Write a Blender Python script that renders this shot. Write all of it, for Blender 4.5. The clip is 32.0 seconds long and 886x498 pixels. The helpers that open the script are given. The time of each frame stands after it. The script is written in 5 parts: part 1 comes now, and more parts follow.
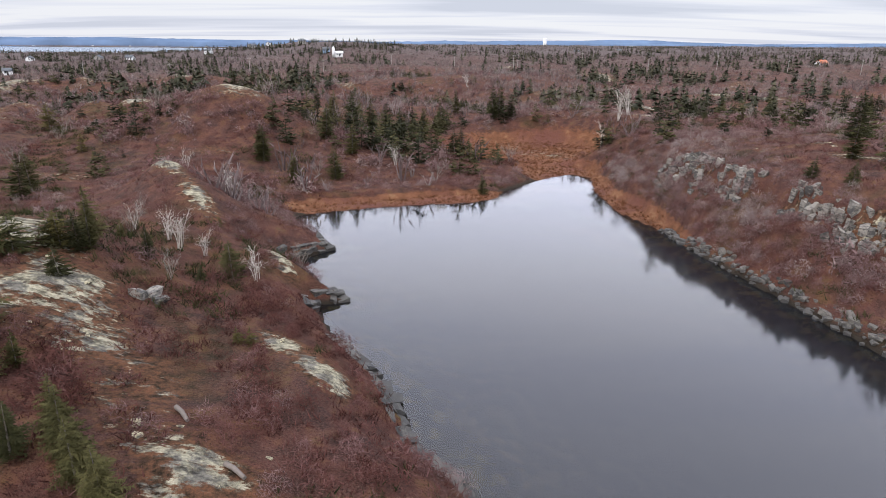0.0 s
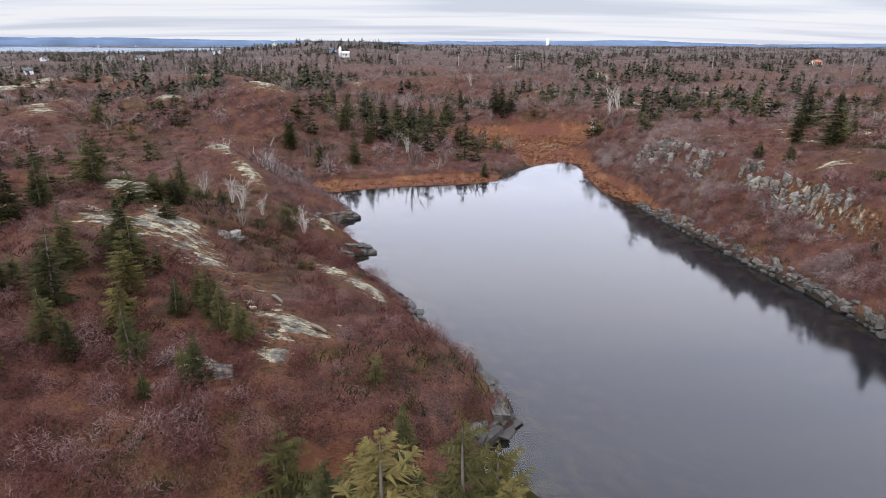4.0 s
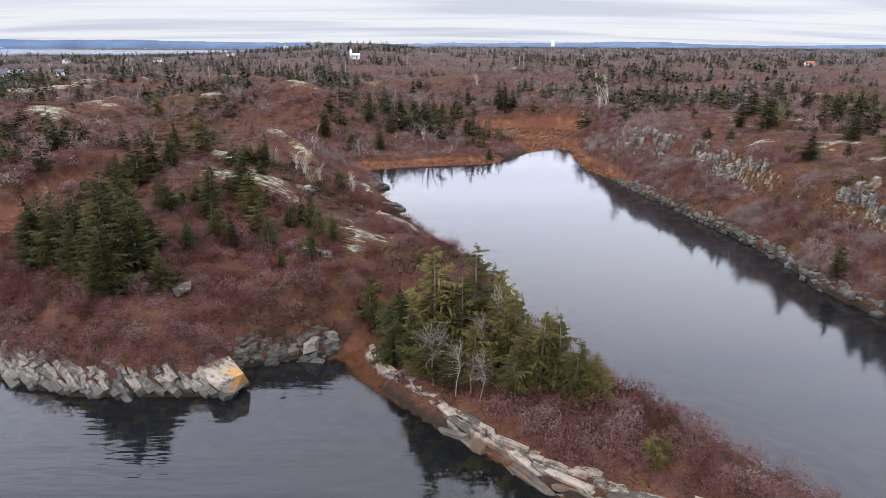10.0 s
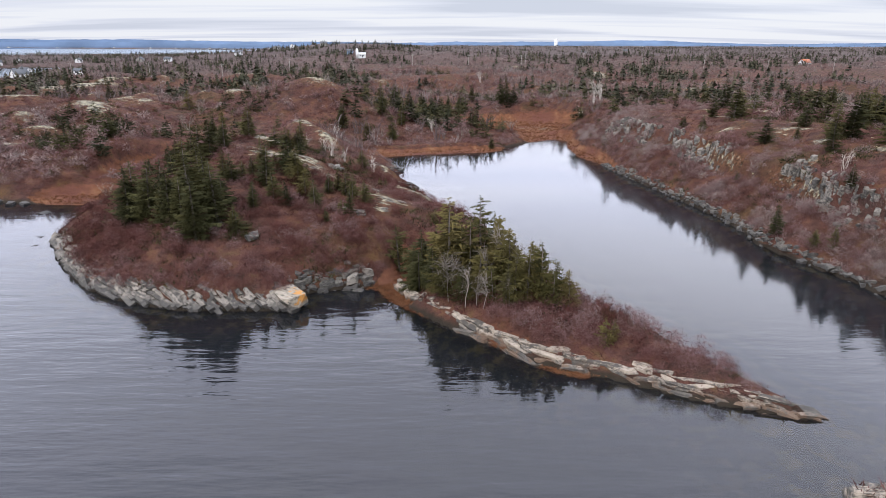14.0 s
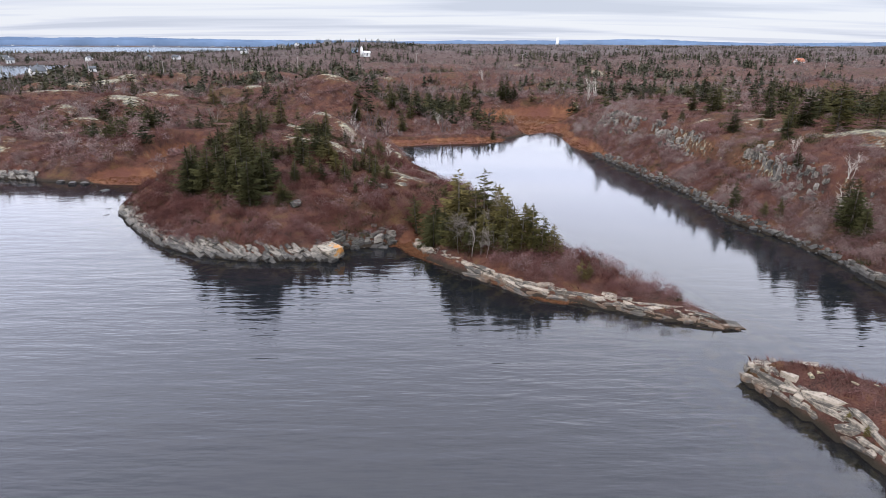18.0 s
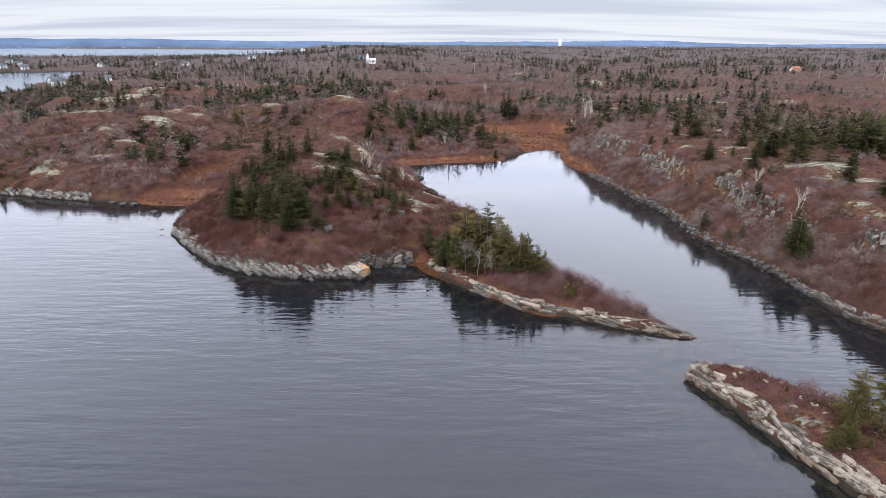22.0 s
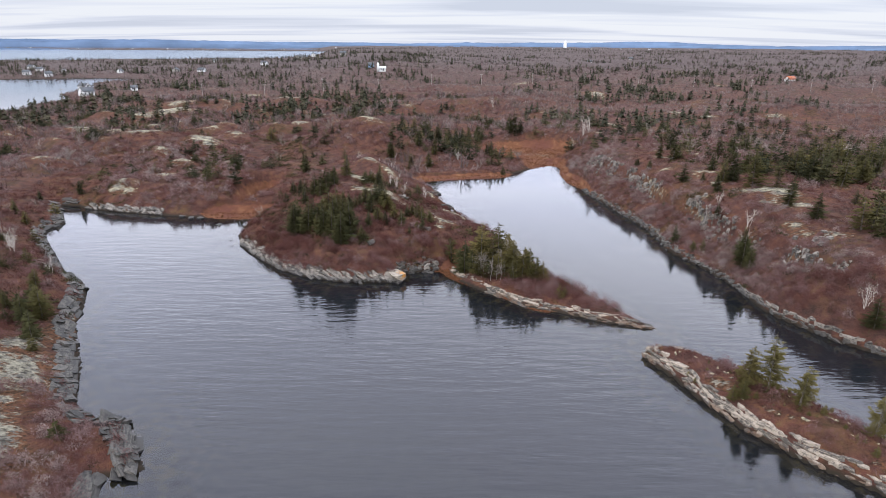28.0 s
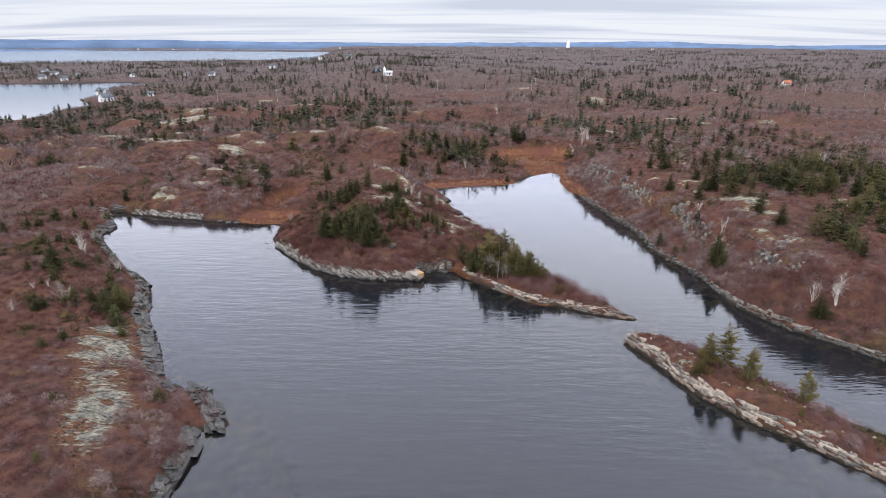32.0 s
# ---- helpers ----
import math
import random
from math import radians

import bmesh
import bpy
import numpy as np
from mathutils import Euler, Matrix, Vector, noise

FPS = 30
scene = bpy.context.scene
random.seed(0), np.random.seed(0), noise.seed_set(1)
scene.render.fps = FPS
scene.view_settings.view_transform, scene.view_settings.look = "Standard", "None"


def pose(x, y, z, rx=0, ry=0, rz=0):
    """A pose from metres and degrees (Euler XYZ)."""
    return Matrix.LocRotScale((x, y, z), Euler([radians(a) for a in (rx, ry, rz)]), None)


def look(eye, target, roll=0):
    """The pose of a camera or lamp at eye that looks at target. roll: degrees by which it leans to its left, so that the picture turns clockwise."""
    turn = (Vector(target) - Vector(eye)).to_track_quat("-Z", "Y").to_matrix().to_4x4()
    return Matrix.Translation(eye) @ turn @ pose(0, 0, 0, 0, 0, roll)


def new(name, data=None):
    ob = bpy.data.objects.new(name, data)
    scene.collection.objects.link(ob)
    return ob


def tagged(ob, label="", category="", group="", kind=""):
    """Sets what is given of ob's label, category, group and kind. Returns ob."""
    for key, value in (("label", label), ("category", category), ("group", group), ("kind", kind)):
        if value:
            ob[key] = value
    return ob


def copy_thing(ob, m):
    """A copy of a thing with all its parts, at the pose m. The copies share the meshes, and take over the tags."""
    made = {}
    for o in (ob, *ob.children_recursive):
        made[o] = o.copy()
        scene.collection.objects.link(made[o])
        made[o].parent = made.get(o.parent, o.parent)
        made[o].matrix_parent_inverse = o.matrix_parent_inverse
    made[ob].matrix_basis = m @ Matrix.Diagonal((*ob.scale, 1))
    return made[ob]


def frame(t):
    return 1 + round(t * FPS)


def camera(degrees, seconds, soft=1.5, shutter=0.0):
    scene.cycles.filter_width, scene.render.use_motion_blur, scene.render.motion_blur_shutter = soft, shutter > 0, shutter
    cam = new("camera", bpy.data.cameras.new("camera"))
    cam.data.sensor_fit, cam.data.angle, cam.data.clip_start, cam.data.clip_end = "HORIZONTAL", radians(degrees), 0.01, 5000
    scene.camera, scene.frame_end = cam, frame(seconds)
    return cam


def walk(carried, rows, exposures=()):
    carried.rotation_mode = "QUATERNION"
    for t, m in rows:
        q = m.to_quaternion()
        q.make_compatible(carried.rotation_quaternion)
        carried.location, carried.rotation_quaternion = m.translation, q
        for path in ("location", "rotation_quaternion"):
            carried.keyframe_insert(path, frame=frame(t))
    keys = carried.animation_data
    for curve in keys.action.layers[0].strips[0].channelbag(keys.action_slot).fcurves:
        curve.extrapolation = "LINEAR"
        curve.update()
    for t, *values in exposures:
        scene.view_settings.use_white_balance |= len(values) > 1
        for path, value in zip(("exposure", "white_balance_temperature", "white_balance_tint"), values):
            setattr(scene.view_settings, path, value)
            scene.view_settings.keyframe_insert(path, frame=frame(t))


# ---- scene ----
cam = camera(72.5, 32.0, soft=0.85)
PATH = [
    (0, (0.627, 21.228, 21.741), (0.681, 23.121, 21.099), 0.4),
    (1, (0.202, 18.056, 21.702), (0.257, 19.949, 21.059), 0.4),
    (2, (0.108, 14.752, 21.944), (0.159, 16.645, 21.302), 0.4),
    (2.5, (0.031, 13.067, 21.891), (0.078, 14.96, 21.249), 0.4),
    (3, (-0.18, 11.332, 21.839), (-0.131, 13.226, 21.197), 0.4),
    (3.5, (-0.284, 9.516, 21.865), (-0.237, 11.41, 21.223), 0.4),
    (5.5, (-0.844, 2.624, 22.052), (-0.804, 4.518, 21.412), 0.3),
    (6, (-0.963, 0.935, 22.099), (-0.925, 2.829, 21.459), 0.3),
    (7, (-1.249, -2.539, 22.286), (-1.215, -0.644, 21.646), 0.3),
    (8, (-1.57, -6.128, 22.372), (-1.538, -4.232, 21.735), 0.3),
    (9, (-1.882, -9.747, 22.423), (-1.852, -7.851, 21.786), 0.3),
    (10, (-2.049, -13.054, 22.356), (-2.022, -11.158, 21.719), 0.3),
    (11, (-2.396, -16.561, 22.429), (-2.371, -14.665, 21.791), 0.3),
    (12, (-2.666, -19.952, 22.509), (-2.643, -18.057, 21.872), 0.3),
    (13, (-2.86, -23.596, 22.575), (-2.84, -21.701, 21.937), 0.3),
    (14, (-3.063, -27.003, 22.537), (-3.046, -25.108, 21.897), 0.2),
    (14.5, (-3.295, -28.832, 22.606), (-3.278, -26.938, 21.965), 0.3),
    (16.5, (-3.807, -35.53, 22.68), (-3.793, -33.636, 22.037), 0.3),
    (17, (-3.871, -37.101, 22.596), (-3.858, -35.207, 21.953), 0.3),
    (18, (-4.22, -40.365, 22.821), (-4.207, -38.472, 22.177), 0.3),
    (18.5, (-4.274, -41.842, 23.733), (-4.263, -39.949, 23.087), 0.3),
    (19, (-4.34, -43.217, 24.807), (-4.33, -41.324, 24.161), 0.3),
    (20, (-4.561, -45.943, 26.576), (-4.552, -44.05, 25.931), 0.3),
    (21, (-4.997, -48.977, 28.225), (-4.988, -47.084, 27.58), 0.3),
    (22, (-5.298, -51.893, 29.512), (-5.294, -49.999, 28.868), 0.3),
    (23, (-5.675, -55.017, 30.964), (-5.674, -53.123, 30.321), 0.3),
    (24, (-6.101, -58.401, 32.566), (-6.102, -56.507, 31.923), 0.3),
    (25, (-6.586, -61.704, 33.844), (-6.589, -59.81, 33.201), 0.3),
    (27.5, (-7.84, -70.43, 37.485), (-7.848, -68.537, 36.842), 0.4),
    (28, (-8.078, -72.19, 38.287), (-8.088, -70.297, 37.642), 0.4),
    (29, (-8.542, -75.628, 39.708), (-8.553, -73.735, 39.063), 0.4),
    (30, (-9.088, -79.377, 40.899), (-9.101, -77.484, 40.253), 0.4),
    (31, (-9.488, -83.207, 42.435), (-9.504, -81.314, 41.789), 0.4),
    (32, (-9.975, -87.067, 44.031), (-9.995, -85.175, 43.383), 0.3),
]
walk(cam, [(t, look(eye, target, roll)) for t, eye, target, roll in PATH], [(0, 0.0, 6330, 11), (12, 0.0, 6300, 11), (18, 0.0, 6200, 10.5), (32, 0.0, 6200, 10.5)])


# ---- light ----
SUN_AZ, SUN_EL = radians(215), radians(32)
world = bpy.data.worlds.new("overcast_sky")
scene.world = world
world.use_nodes = True


def tree_nodes(nt):
    nt.nodes.clear()

    def node(kind, **values):
        n = nt.nodes.new(kind)
        for k, v in values.items():
            if k in n.inputs:
                n.inputs[k].default_value = v
        return n

    return node, nt.links.new


def build_world():
    node, link = tree_nodes(world.node_tree)
    sky = node("ShaderNodeTexSky")
    sky.sky_type, sky.sun_disc = "NISHITA", False
    sky.sun_elevation, sky.sun_rotation = SUN_EL, SUN_AZ
    dim = node("ShaderNodeMix")
    dim.data_type, dim.blend_type = "RGBA", "MULTIPLY"
    dim.inputs[0].default_value = 1.0
    dim.inputs[7].default_value = (0.1, 0.1, 0.1, 1)
    link(sky.outputs[0], dim.inputs[6])
    co = node("ShaderNodeTexCoord")
    split = node("ShaderNodeSeparateXYZ")
    link(co.outputs["Generated"], split.inputs[0])
    up = node("ShaderNodeMath")
    up.operation = "ABSOLUTE"
    link(split.outputs[2], up.inputs[0])
    lift = node("ShaderNodeMath")
    lift.operation = "ADD"
    lift.inputs[1].default_value = 0.055
    link(up.outputs[0], lift.inputs[0])
    flat = []
    for axis in (0, 1):
        d = node("ShaderNodeMath")
        d.operation = "DIVIDE"
        link(split.outputs[axis], d.inputs[0])
        link(lift.outputs[0], d.inputs[1])
        flat.append(d)
    put = node("ShaderNodeCombineXYZ")
    link(flat[0].outputs[0], put.inputs[0])
    link(flat[1].outputs[0], put.inputs[1])
    # long cloud streaks lying across the view
    mapping = node("ShaderNodeMapping")
    mapping.inputs["Scale"].default_value = (0.17, 0.62, 1.0)
    mapping.inputs["Rotation"].default_value = (0, 0, radians(4))
    link(put.outputs[0], mapping.inputs[0])
    cloud = node("ShaderNodeTexNoise", Scale=1.0, Detail=5.0, Roughness=0.5, Distortion=0.5)
    link(mapping.outputs[0], cloud.inputs["Vector"])
    ramp = node("ShaderNodeValToRGB")
    e = ramp.color_ramp.elements
    e[0].position, e[0].color = 0.36, (0.68, 0.71, 0.81, 1)
    e[1].position, e[1].color = 0.57, (0.95, 0.955, 0.99, 1)
    mid = ramp.color_ramp.elements.new(0.48)
    mid.color = (0.83, 0.85, 0.94, 1)
    link(cloud.outputs["Fac"], ramp.inputs[0])
    mix = node("ShaderNodeMix")
    mix.data_type = "RGBA"
    mix.inputs[0].default_value = 0.9
    link(dim.outputs[2], mix.inputs[6])
    link(ramp.outputs[0], mix.inputs[7])
    # an overcast sky grows brighter towards the zenith
    rise = node("ShaderNodeMapRange")
    rise.inputs[1].default_value, rise.inputs[2].default_value = 0.066, 0.2
    rise.inputs[3].default_value, rise.inputs[4].default_value = 0.97, 3.15
    link(up.outputs[0], rise.inputs[0])
    high = node("ShaderNodeMapRange")
    high.inputs[1].default_value, high.inputs[2].default_value = 0.2, 1.0
    high.inputs[3].default_value, high.inputs[4].default_value = 0.0, 0.9
    link(up.outputs[0], high.inputs[0])
    total = node("ShaderNodeMath")
    total.operation = "ADD"
    link(rise.outputs[0], total.inputs[0])
    link(high.outputs[0], total.inputs[1])
    back = node("ShaderNodeBackground")
    link(total.outputs[0], back.inputs["Strength"])
    link(mix.outputs[2], back.inputs[0])
    out = node("ShaderNodeOutputWorld")
    link(back.outputs[0], out.inputs[0])


build_world()
sun = new("sun", bpy.data.lights.new("sun", "SUN"))
sun.data.energy, sun.data.angle, sun.data.color = 2.3, radians(12), (1.0, 0.93, 0.84)
sun.matrix_world = look((0, 0, 0), (-math.sin(SUN_AZ) * math.cos(SUN_EL), -math.cos(SUN_AZ) * math.cos(SUN_EL), -math.sin(SUN_EL)))
scene.view_settings.exposure = 0.0


# ---- materials ----
def material(name, rough=0.9):
    m = bpy.data.materials.new(name)
    m.use_nodes = True
    node, link = tree_nodes(m.node_tree)
    out = node("ShaderNodeOutputMaterial")
    b = node("ShaderNodeBsdfPrincipled", Roughness=rough)
    if rough > 0.8:
        b.inputs["Specular IOR Level"].default_value = 0.06
    link(b.outputs[0], out.inputs[0])
    return m, node, link, b


def ramp_of(node, link, source, stops):
    r = node("ShaderNodeValToRGB")
    el = r.color_ramp.elements
    while len(el) < len(stops):
        el.new(0.5)
    for k, (p, c) in enumerate(stops):
        el[k].position, el[k].color = p, (*c, 1)
    link(source, r.inputs[0])
    return r.outputs[0]


def mixed(node, link, fac, a, b, mode="MIX"):
    m = node("ShaderNodeMix")
    m.data_type, m.blend_type = "RGBA", mode
    for sock, v in ((m.inputs[0], fac), (m.inputs[6], a), (m.inputs[7], b)):
        if isinstance(v, (int, float)):
            sock.default_value = v
        elif isinstance(v, tuple):
            sock.default_value = (*v, 1)
        else:
            link(v, sock)
    return m.outputs[2]


def noise_of(node, link, scale, detail=4.0, rough=0.6, vector=None, stretch=None):
    co = node("ShaderNodeNewGeometry").outputs["Position"] if vector is None else vector
    if stretch:
        mp = node("ShaderNodeMapping")
        mp.inputs["Scale"].default_value = stretch
        link(co, mp.inputs[0])
        co = mp.outputs[0]
    n = node("ShaderNodeTexNoise", Scale=scale, Detail=detail, Roughness=rough)
    link(co, n.inputs["Vector"])
    return n.outputs["Fac"]


def bumped(node, link, b, height, strength=0.5, distance=0.1):
    bp = node("ShaderNodeBump", Strength=strength, Distance=distance)
    link(height, bp.inputs["Height"])
    link(bp.outputs[0], b.inputs["Normal"])


def step_of(node, link, source, low, high):
    m = node("ShaderNodeMapRange")
    m.inputs[1].default_value, m.inputs[2].default_value = low, high
    link(source, m.inputs[0])
    return m.outputs[0]


def math_of(node, link, op, a, b):
    m = node("ShaderNodeMath")
    m.operation = op
    for sock, v in ((m.inputs[0], a), (m.inputs[1], b)):
        if isinstance(v, (int, float)):
            sock.default_value = v
        else:
            link(v, sock)
    return m.outputs[0]


def ground_material():
    m, node, link, b = material("heath_ground", 0.95)
    cover = node("ShaderNodeAttribute")
    cover.attribute_name = "cover"
    sp = node("ShaderNodeSeparateColor")
    link(cover.outputs["Color"], sp.inputs[0])
    rock, marsh, bed = sp.outputs[0], sp.outputs[1], sp.outputs[2]
    big = noise_of(node, link, 0.09, 5, 0.6)
    mid = noise_of(node, link, 0.6, 5, 0.65)
    fine = noise_of(node, link, 5.0, 4, 0.7)
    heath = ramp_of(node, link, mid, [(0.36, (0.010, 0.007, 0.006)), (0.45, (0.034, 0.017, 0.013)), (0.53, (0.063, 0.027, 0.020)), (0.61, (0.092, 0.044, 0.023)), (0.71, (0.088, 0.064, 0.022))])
    heath2 = ramp_of(node, link, big, [(0.33, (0.034, 0.027, 0.011)), (0.43, (0.056, 0.032, 0.028)), (0.54, (0.080, 0.033, 0.024)), (0.66, (0.056, 0.040, 0.014))])
    heath = mixed(node, link, 0.45, heath, heath2)
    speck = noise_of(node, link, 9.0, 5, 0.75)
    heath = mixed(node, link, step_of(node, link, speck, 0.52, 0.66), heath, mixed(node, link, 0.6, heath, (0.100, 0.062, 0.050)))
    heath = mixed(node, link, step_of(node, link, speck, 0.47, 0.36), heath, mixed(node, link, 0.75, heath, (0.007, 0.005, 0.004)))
    # bare woodland floor inland
    pos = node("ShaderNodeSeparateXYZ")
    link(node("ShaderNodeNewGeometry").outputs["Position"], pos.inputs[0])
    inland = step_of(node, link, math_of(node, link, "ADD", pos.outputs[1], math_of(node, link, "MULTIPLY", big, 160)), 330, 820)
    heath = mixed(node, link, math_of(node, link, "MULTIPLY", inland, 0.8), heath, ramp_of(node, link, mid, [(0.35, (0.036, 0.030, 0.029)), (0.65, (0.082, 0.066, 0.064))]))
    peat = ramp_of(node, link, mid, [(0.3, (0.060, 0.026, 0.014)), (0.55, (0.122, 0.056, 0.030)), (0.75, (0.170, 0.096, 0.052))])
    peat = mixed(node, link, step_of(node, link, big, 0.45, 0.62), peat, (0.089, 0.038, 0.028))
    # the shore rock of the outer points is barer than the inland ribs
    lichened = math_of(node, link, "ADD", 0.45, math_of(node, link, "MULTIPLY", step_of(node, link, pos.outputs[1], 12, 36), 0.55))
    grain = noise_of(node, link, 1.5, 7, 0.76, stretch=(0.75, 1.35, 1.3))
    stone = ramp_of(node, link, grain, [(0.36, (0.020, 0.018, 0.015)), (0.44, (0.055, 0.051, 0.044)), (0.60, (0.138, 0.128, 0.108))])
    cream = ramp_of(node, link, grain, [(0.38, (0.050, 0.044, 0.030)), (0.47, (0.150, 0.136, 0.098)), (0.60, (0.30, 0.275, 0.200))])
    stone = mixed(node, link, math_of(node, link, "MULTIPLY", step_of(node, link, noise_of(node, link, 0.55, 6, 0.7), 0.45, 0.54), lichened), stone, cream)
    mud = ramp_of(node, link, mid, [(0.38, (0.010, 0.009, 0.008)), (0.50, (0.030, 0.024, 0.010)), (0.58, (0.095, 0.072, 0.014)), (0.72, (0.15, 0.105, 0.022))])
    edge = math_of(node, link, "MULTIPLY", math_of(node, link, "SUBTRACT", noise_of(node, link, 0.9, 6, 0.75, stretch=(0.6, 1.5, 1.0)), 0.5), 1.9)
    rk = step_of(node, link, math_of(node, link, "ADD", rock, edge), 0.46, 0.56)
    mk = step_of(node, link, math_of(node, link, "ADD", marsh, math_of(node, link, "MULTIPLY", edge, 0.5)), 0.42, 0.58)
    # dark wet strip just over the tide line
    damp = math_of(node, link, "ADD", pos.outputs[2], math_of(node, link, "MULTIPLY", edge, 0.18))
    heath = mixed(node, link, step_of(node, link, damp, 0.55, 0.2), heath, (0.026, 0.020, 0.015))
    moss = ramp_of(node, link, noise_of(node, link, 2.2, 5, 0.7), [(0.36, (0.016, 0.011, 0.007)), (0.48, (0.054, 0.029, 0.017)), (0.60, (0.102, 0.046, 0.025)), (0.70, (0.064, 0.038, 0.021))])
    heath = mixed(node, link, step_of(node, link, math_of(node, link, "ADD", rock, math_of(node, link, "MULTIPLY", edge, 0.6)), 0.18, 0.34), heath, moss)
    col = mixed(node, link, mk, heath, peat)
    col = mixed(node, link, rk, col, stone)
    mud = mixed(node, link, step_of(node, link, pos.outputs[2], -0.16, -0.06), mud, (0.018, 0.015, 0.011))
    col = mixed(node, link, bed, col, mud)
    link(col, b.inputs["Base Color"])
    bumped(node, link, b, math_of(node, link, "ADD", fine, mid), 0.9, 0.25)
    return m


def water_material():
    m, node, link, b = material("sea_water", 0.04)
    b.inputs["IOR"].default_value = 1.33
    b.inputs["Base Color"].default_value = (0.030, 0.034, 0.040, 1)
    cover = node("ShaderNodeAttribute")
    cover.attribute_name = "calm"
    ripple = noise_of(node, link, 1.0, 3, 0.55, stretch=(0.15, 0.74, 1.0))
    small = noise_of(node, link, 2.4, 2, 0.5, stretch=(0.35, 1.2, 1.0))
    both = math_of(node, link, "ADD", ripple, math_of(node, link, "MULTIPLY", small, 0.16))
    split = node("ShaderNodeSeparateColor")
    link(cover.outputs["Color"], split.inputs[0])
    part_of = split.outputs[0]
    bp = node("ShaderNodeBump", Strength=0.6, Distance=0.22)
    # wind lays long darker lanes over the open water
    lane = step_of(node, link, noise_of(node, link, 0.05, 3, 0.55, stretch=(0.35, 1.5, 1.0)), 0.34, 0.62)
    breeze = math_of(node, link, "MULTIPLY", part_of, math_of(node, link, "ADD", 0.62, math_of(node, link, "MULTIPLY", lane, 0.6)))
    link(math_of(node, link, "MULTIPLY", both, breeze), bp.inputs["Height"])
    link(bp.outputs[0], b.inputs["Normal"])
    # shallow water lets the bed show through
    clear = node("ShaderNodeBsdfTransparent")
    clear.inputs[0].default_value = (0.74, 0.73, 0.60, 1)
    fres = node("ShaderNodeFresnel", IOR=1.40)
    link(bp.outputs[0], fres.inputs["Normal"])
    gloss = node("ShaderNodeBsdfGlossy", Roughness=0.03)
    state = node("ShaderNodeSeparateColor")
    link(cover.outputs["Color"], state.inputs[0])
    link(state.outputs[1], gloss.inputs["Roughness"])
    # gloss colour tints reflections blue, and dims far ones for unresolved wave slopes
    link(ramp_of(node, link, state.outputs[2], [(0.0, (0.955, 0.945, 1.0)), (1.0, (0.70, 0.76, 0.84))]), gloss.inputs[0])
    link(bp.outputs[0], gloss.inputs["Normal"])
    under = node("ShaderNodeMixShader")
    body = node("ShaderNodeBsdfDiffuse")
    body.inputs[0].default_value = (0.008, 0.009, 0.011, 1)
    # the bed shows only through the shallows
    link(math_of(node, link, "MULTIPLY", cover.outputs["Alpha"], 0.65), under.inputs[0])
    link(body.outputs[0], under.inputs[1])
    link(clear.outputs[0], under.inputs[2])
    top = node("ShaderNodeMixShader")
    link(fres.outputs[0], top.inputs[0])
    link(under.outputs[0], top.inputs[1])
    link(gloss.outputs[0], top.inputs[2])
    out = [n for n in m.node_tree.nodes if n.type == "OUTPUT_MATERIAL"][0]
    link(top.outputs[0], out.inputs[0])
    m.node_tree.nodes.remove(b)
    return m


def twig_material(name, stops, rough=0.9):
    m, node, link, b = material(name, rough)
    tint = node("ShaderNodeAttribute")
    tint.attribute_name = "tint"
    isl = node("ShaderNodeNewGeometry").outputs["Random Per Island"]
    col = ramp_of(node, link, tint.outputs["Fac"], stops)
    col = mixed(node, link, math_of(node, link, "MULTIPLY", isl, 0.55), col, mixed(node, link, 1.0, col, (0.42, 0.40, 0.40), "MULTIPLY"))
    link(col, b.inputs["Base Color"])
    return m


def object_material(name, stops, rough=0.9, scale=3.0, isl=0.4, bump=0.0):
    """Colour by object, with grain; for trees, boards and stones that are objects of their own."""
    m, node, link, b = material(name, rough)
    rnd = node("ShaderNodeObjectInfo").outputs["Random"]
    n = noise_of(node, link, scale, 5, 0.65)
    col = ramp_of(node, link, math_of(node, link, "ADD", math_of(node, link, "MULTIPLY", rnd, 0.45), math_of(node, link, "MULTIPLY", n, 0.55)), stops)
    r = node("ShaderNodeNewGeometry").outputs["Random Per Island"]
    col = mixed(node, link, math_of(node, link, "MULTIPLY", r, isl), col, mixed(node, link, 1.0, col, (0.45, 0.45, 0.42), "MULTIPLY"))
    link(col, b.inputs["Base Color"])
    if bump:
        bumped(node, link, b, n, bump, 0.1)
    return m


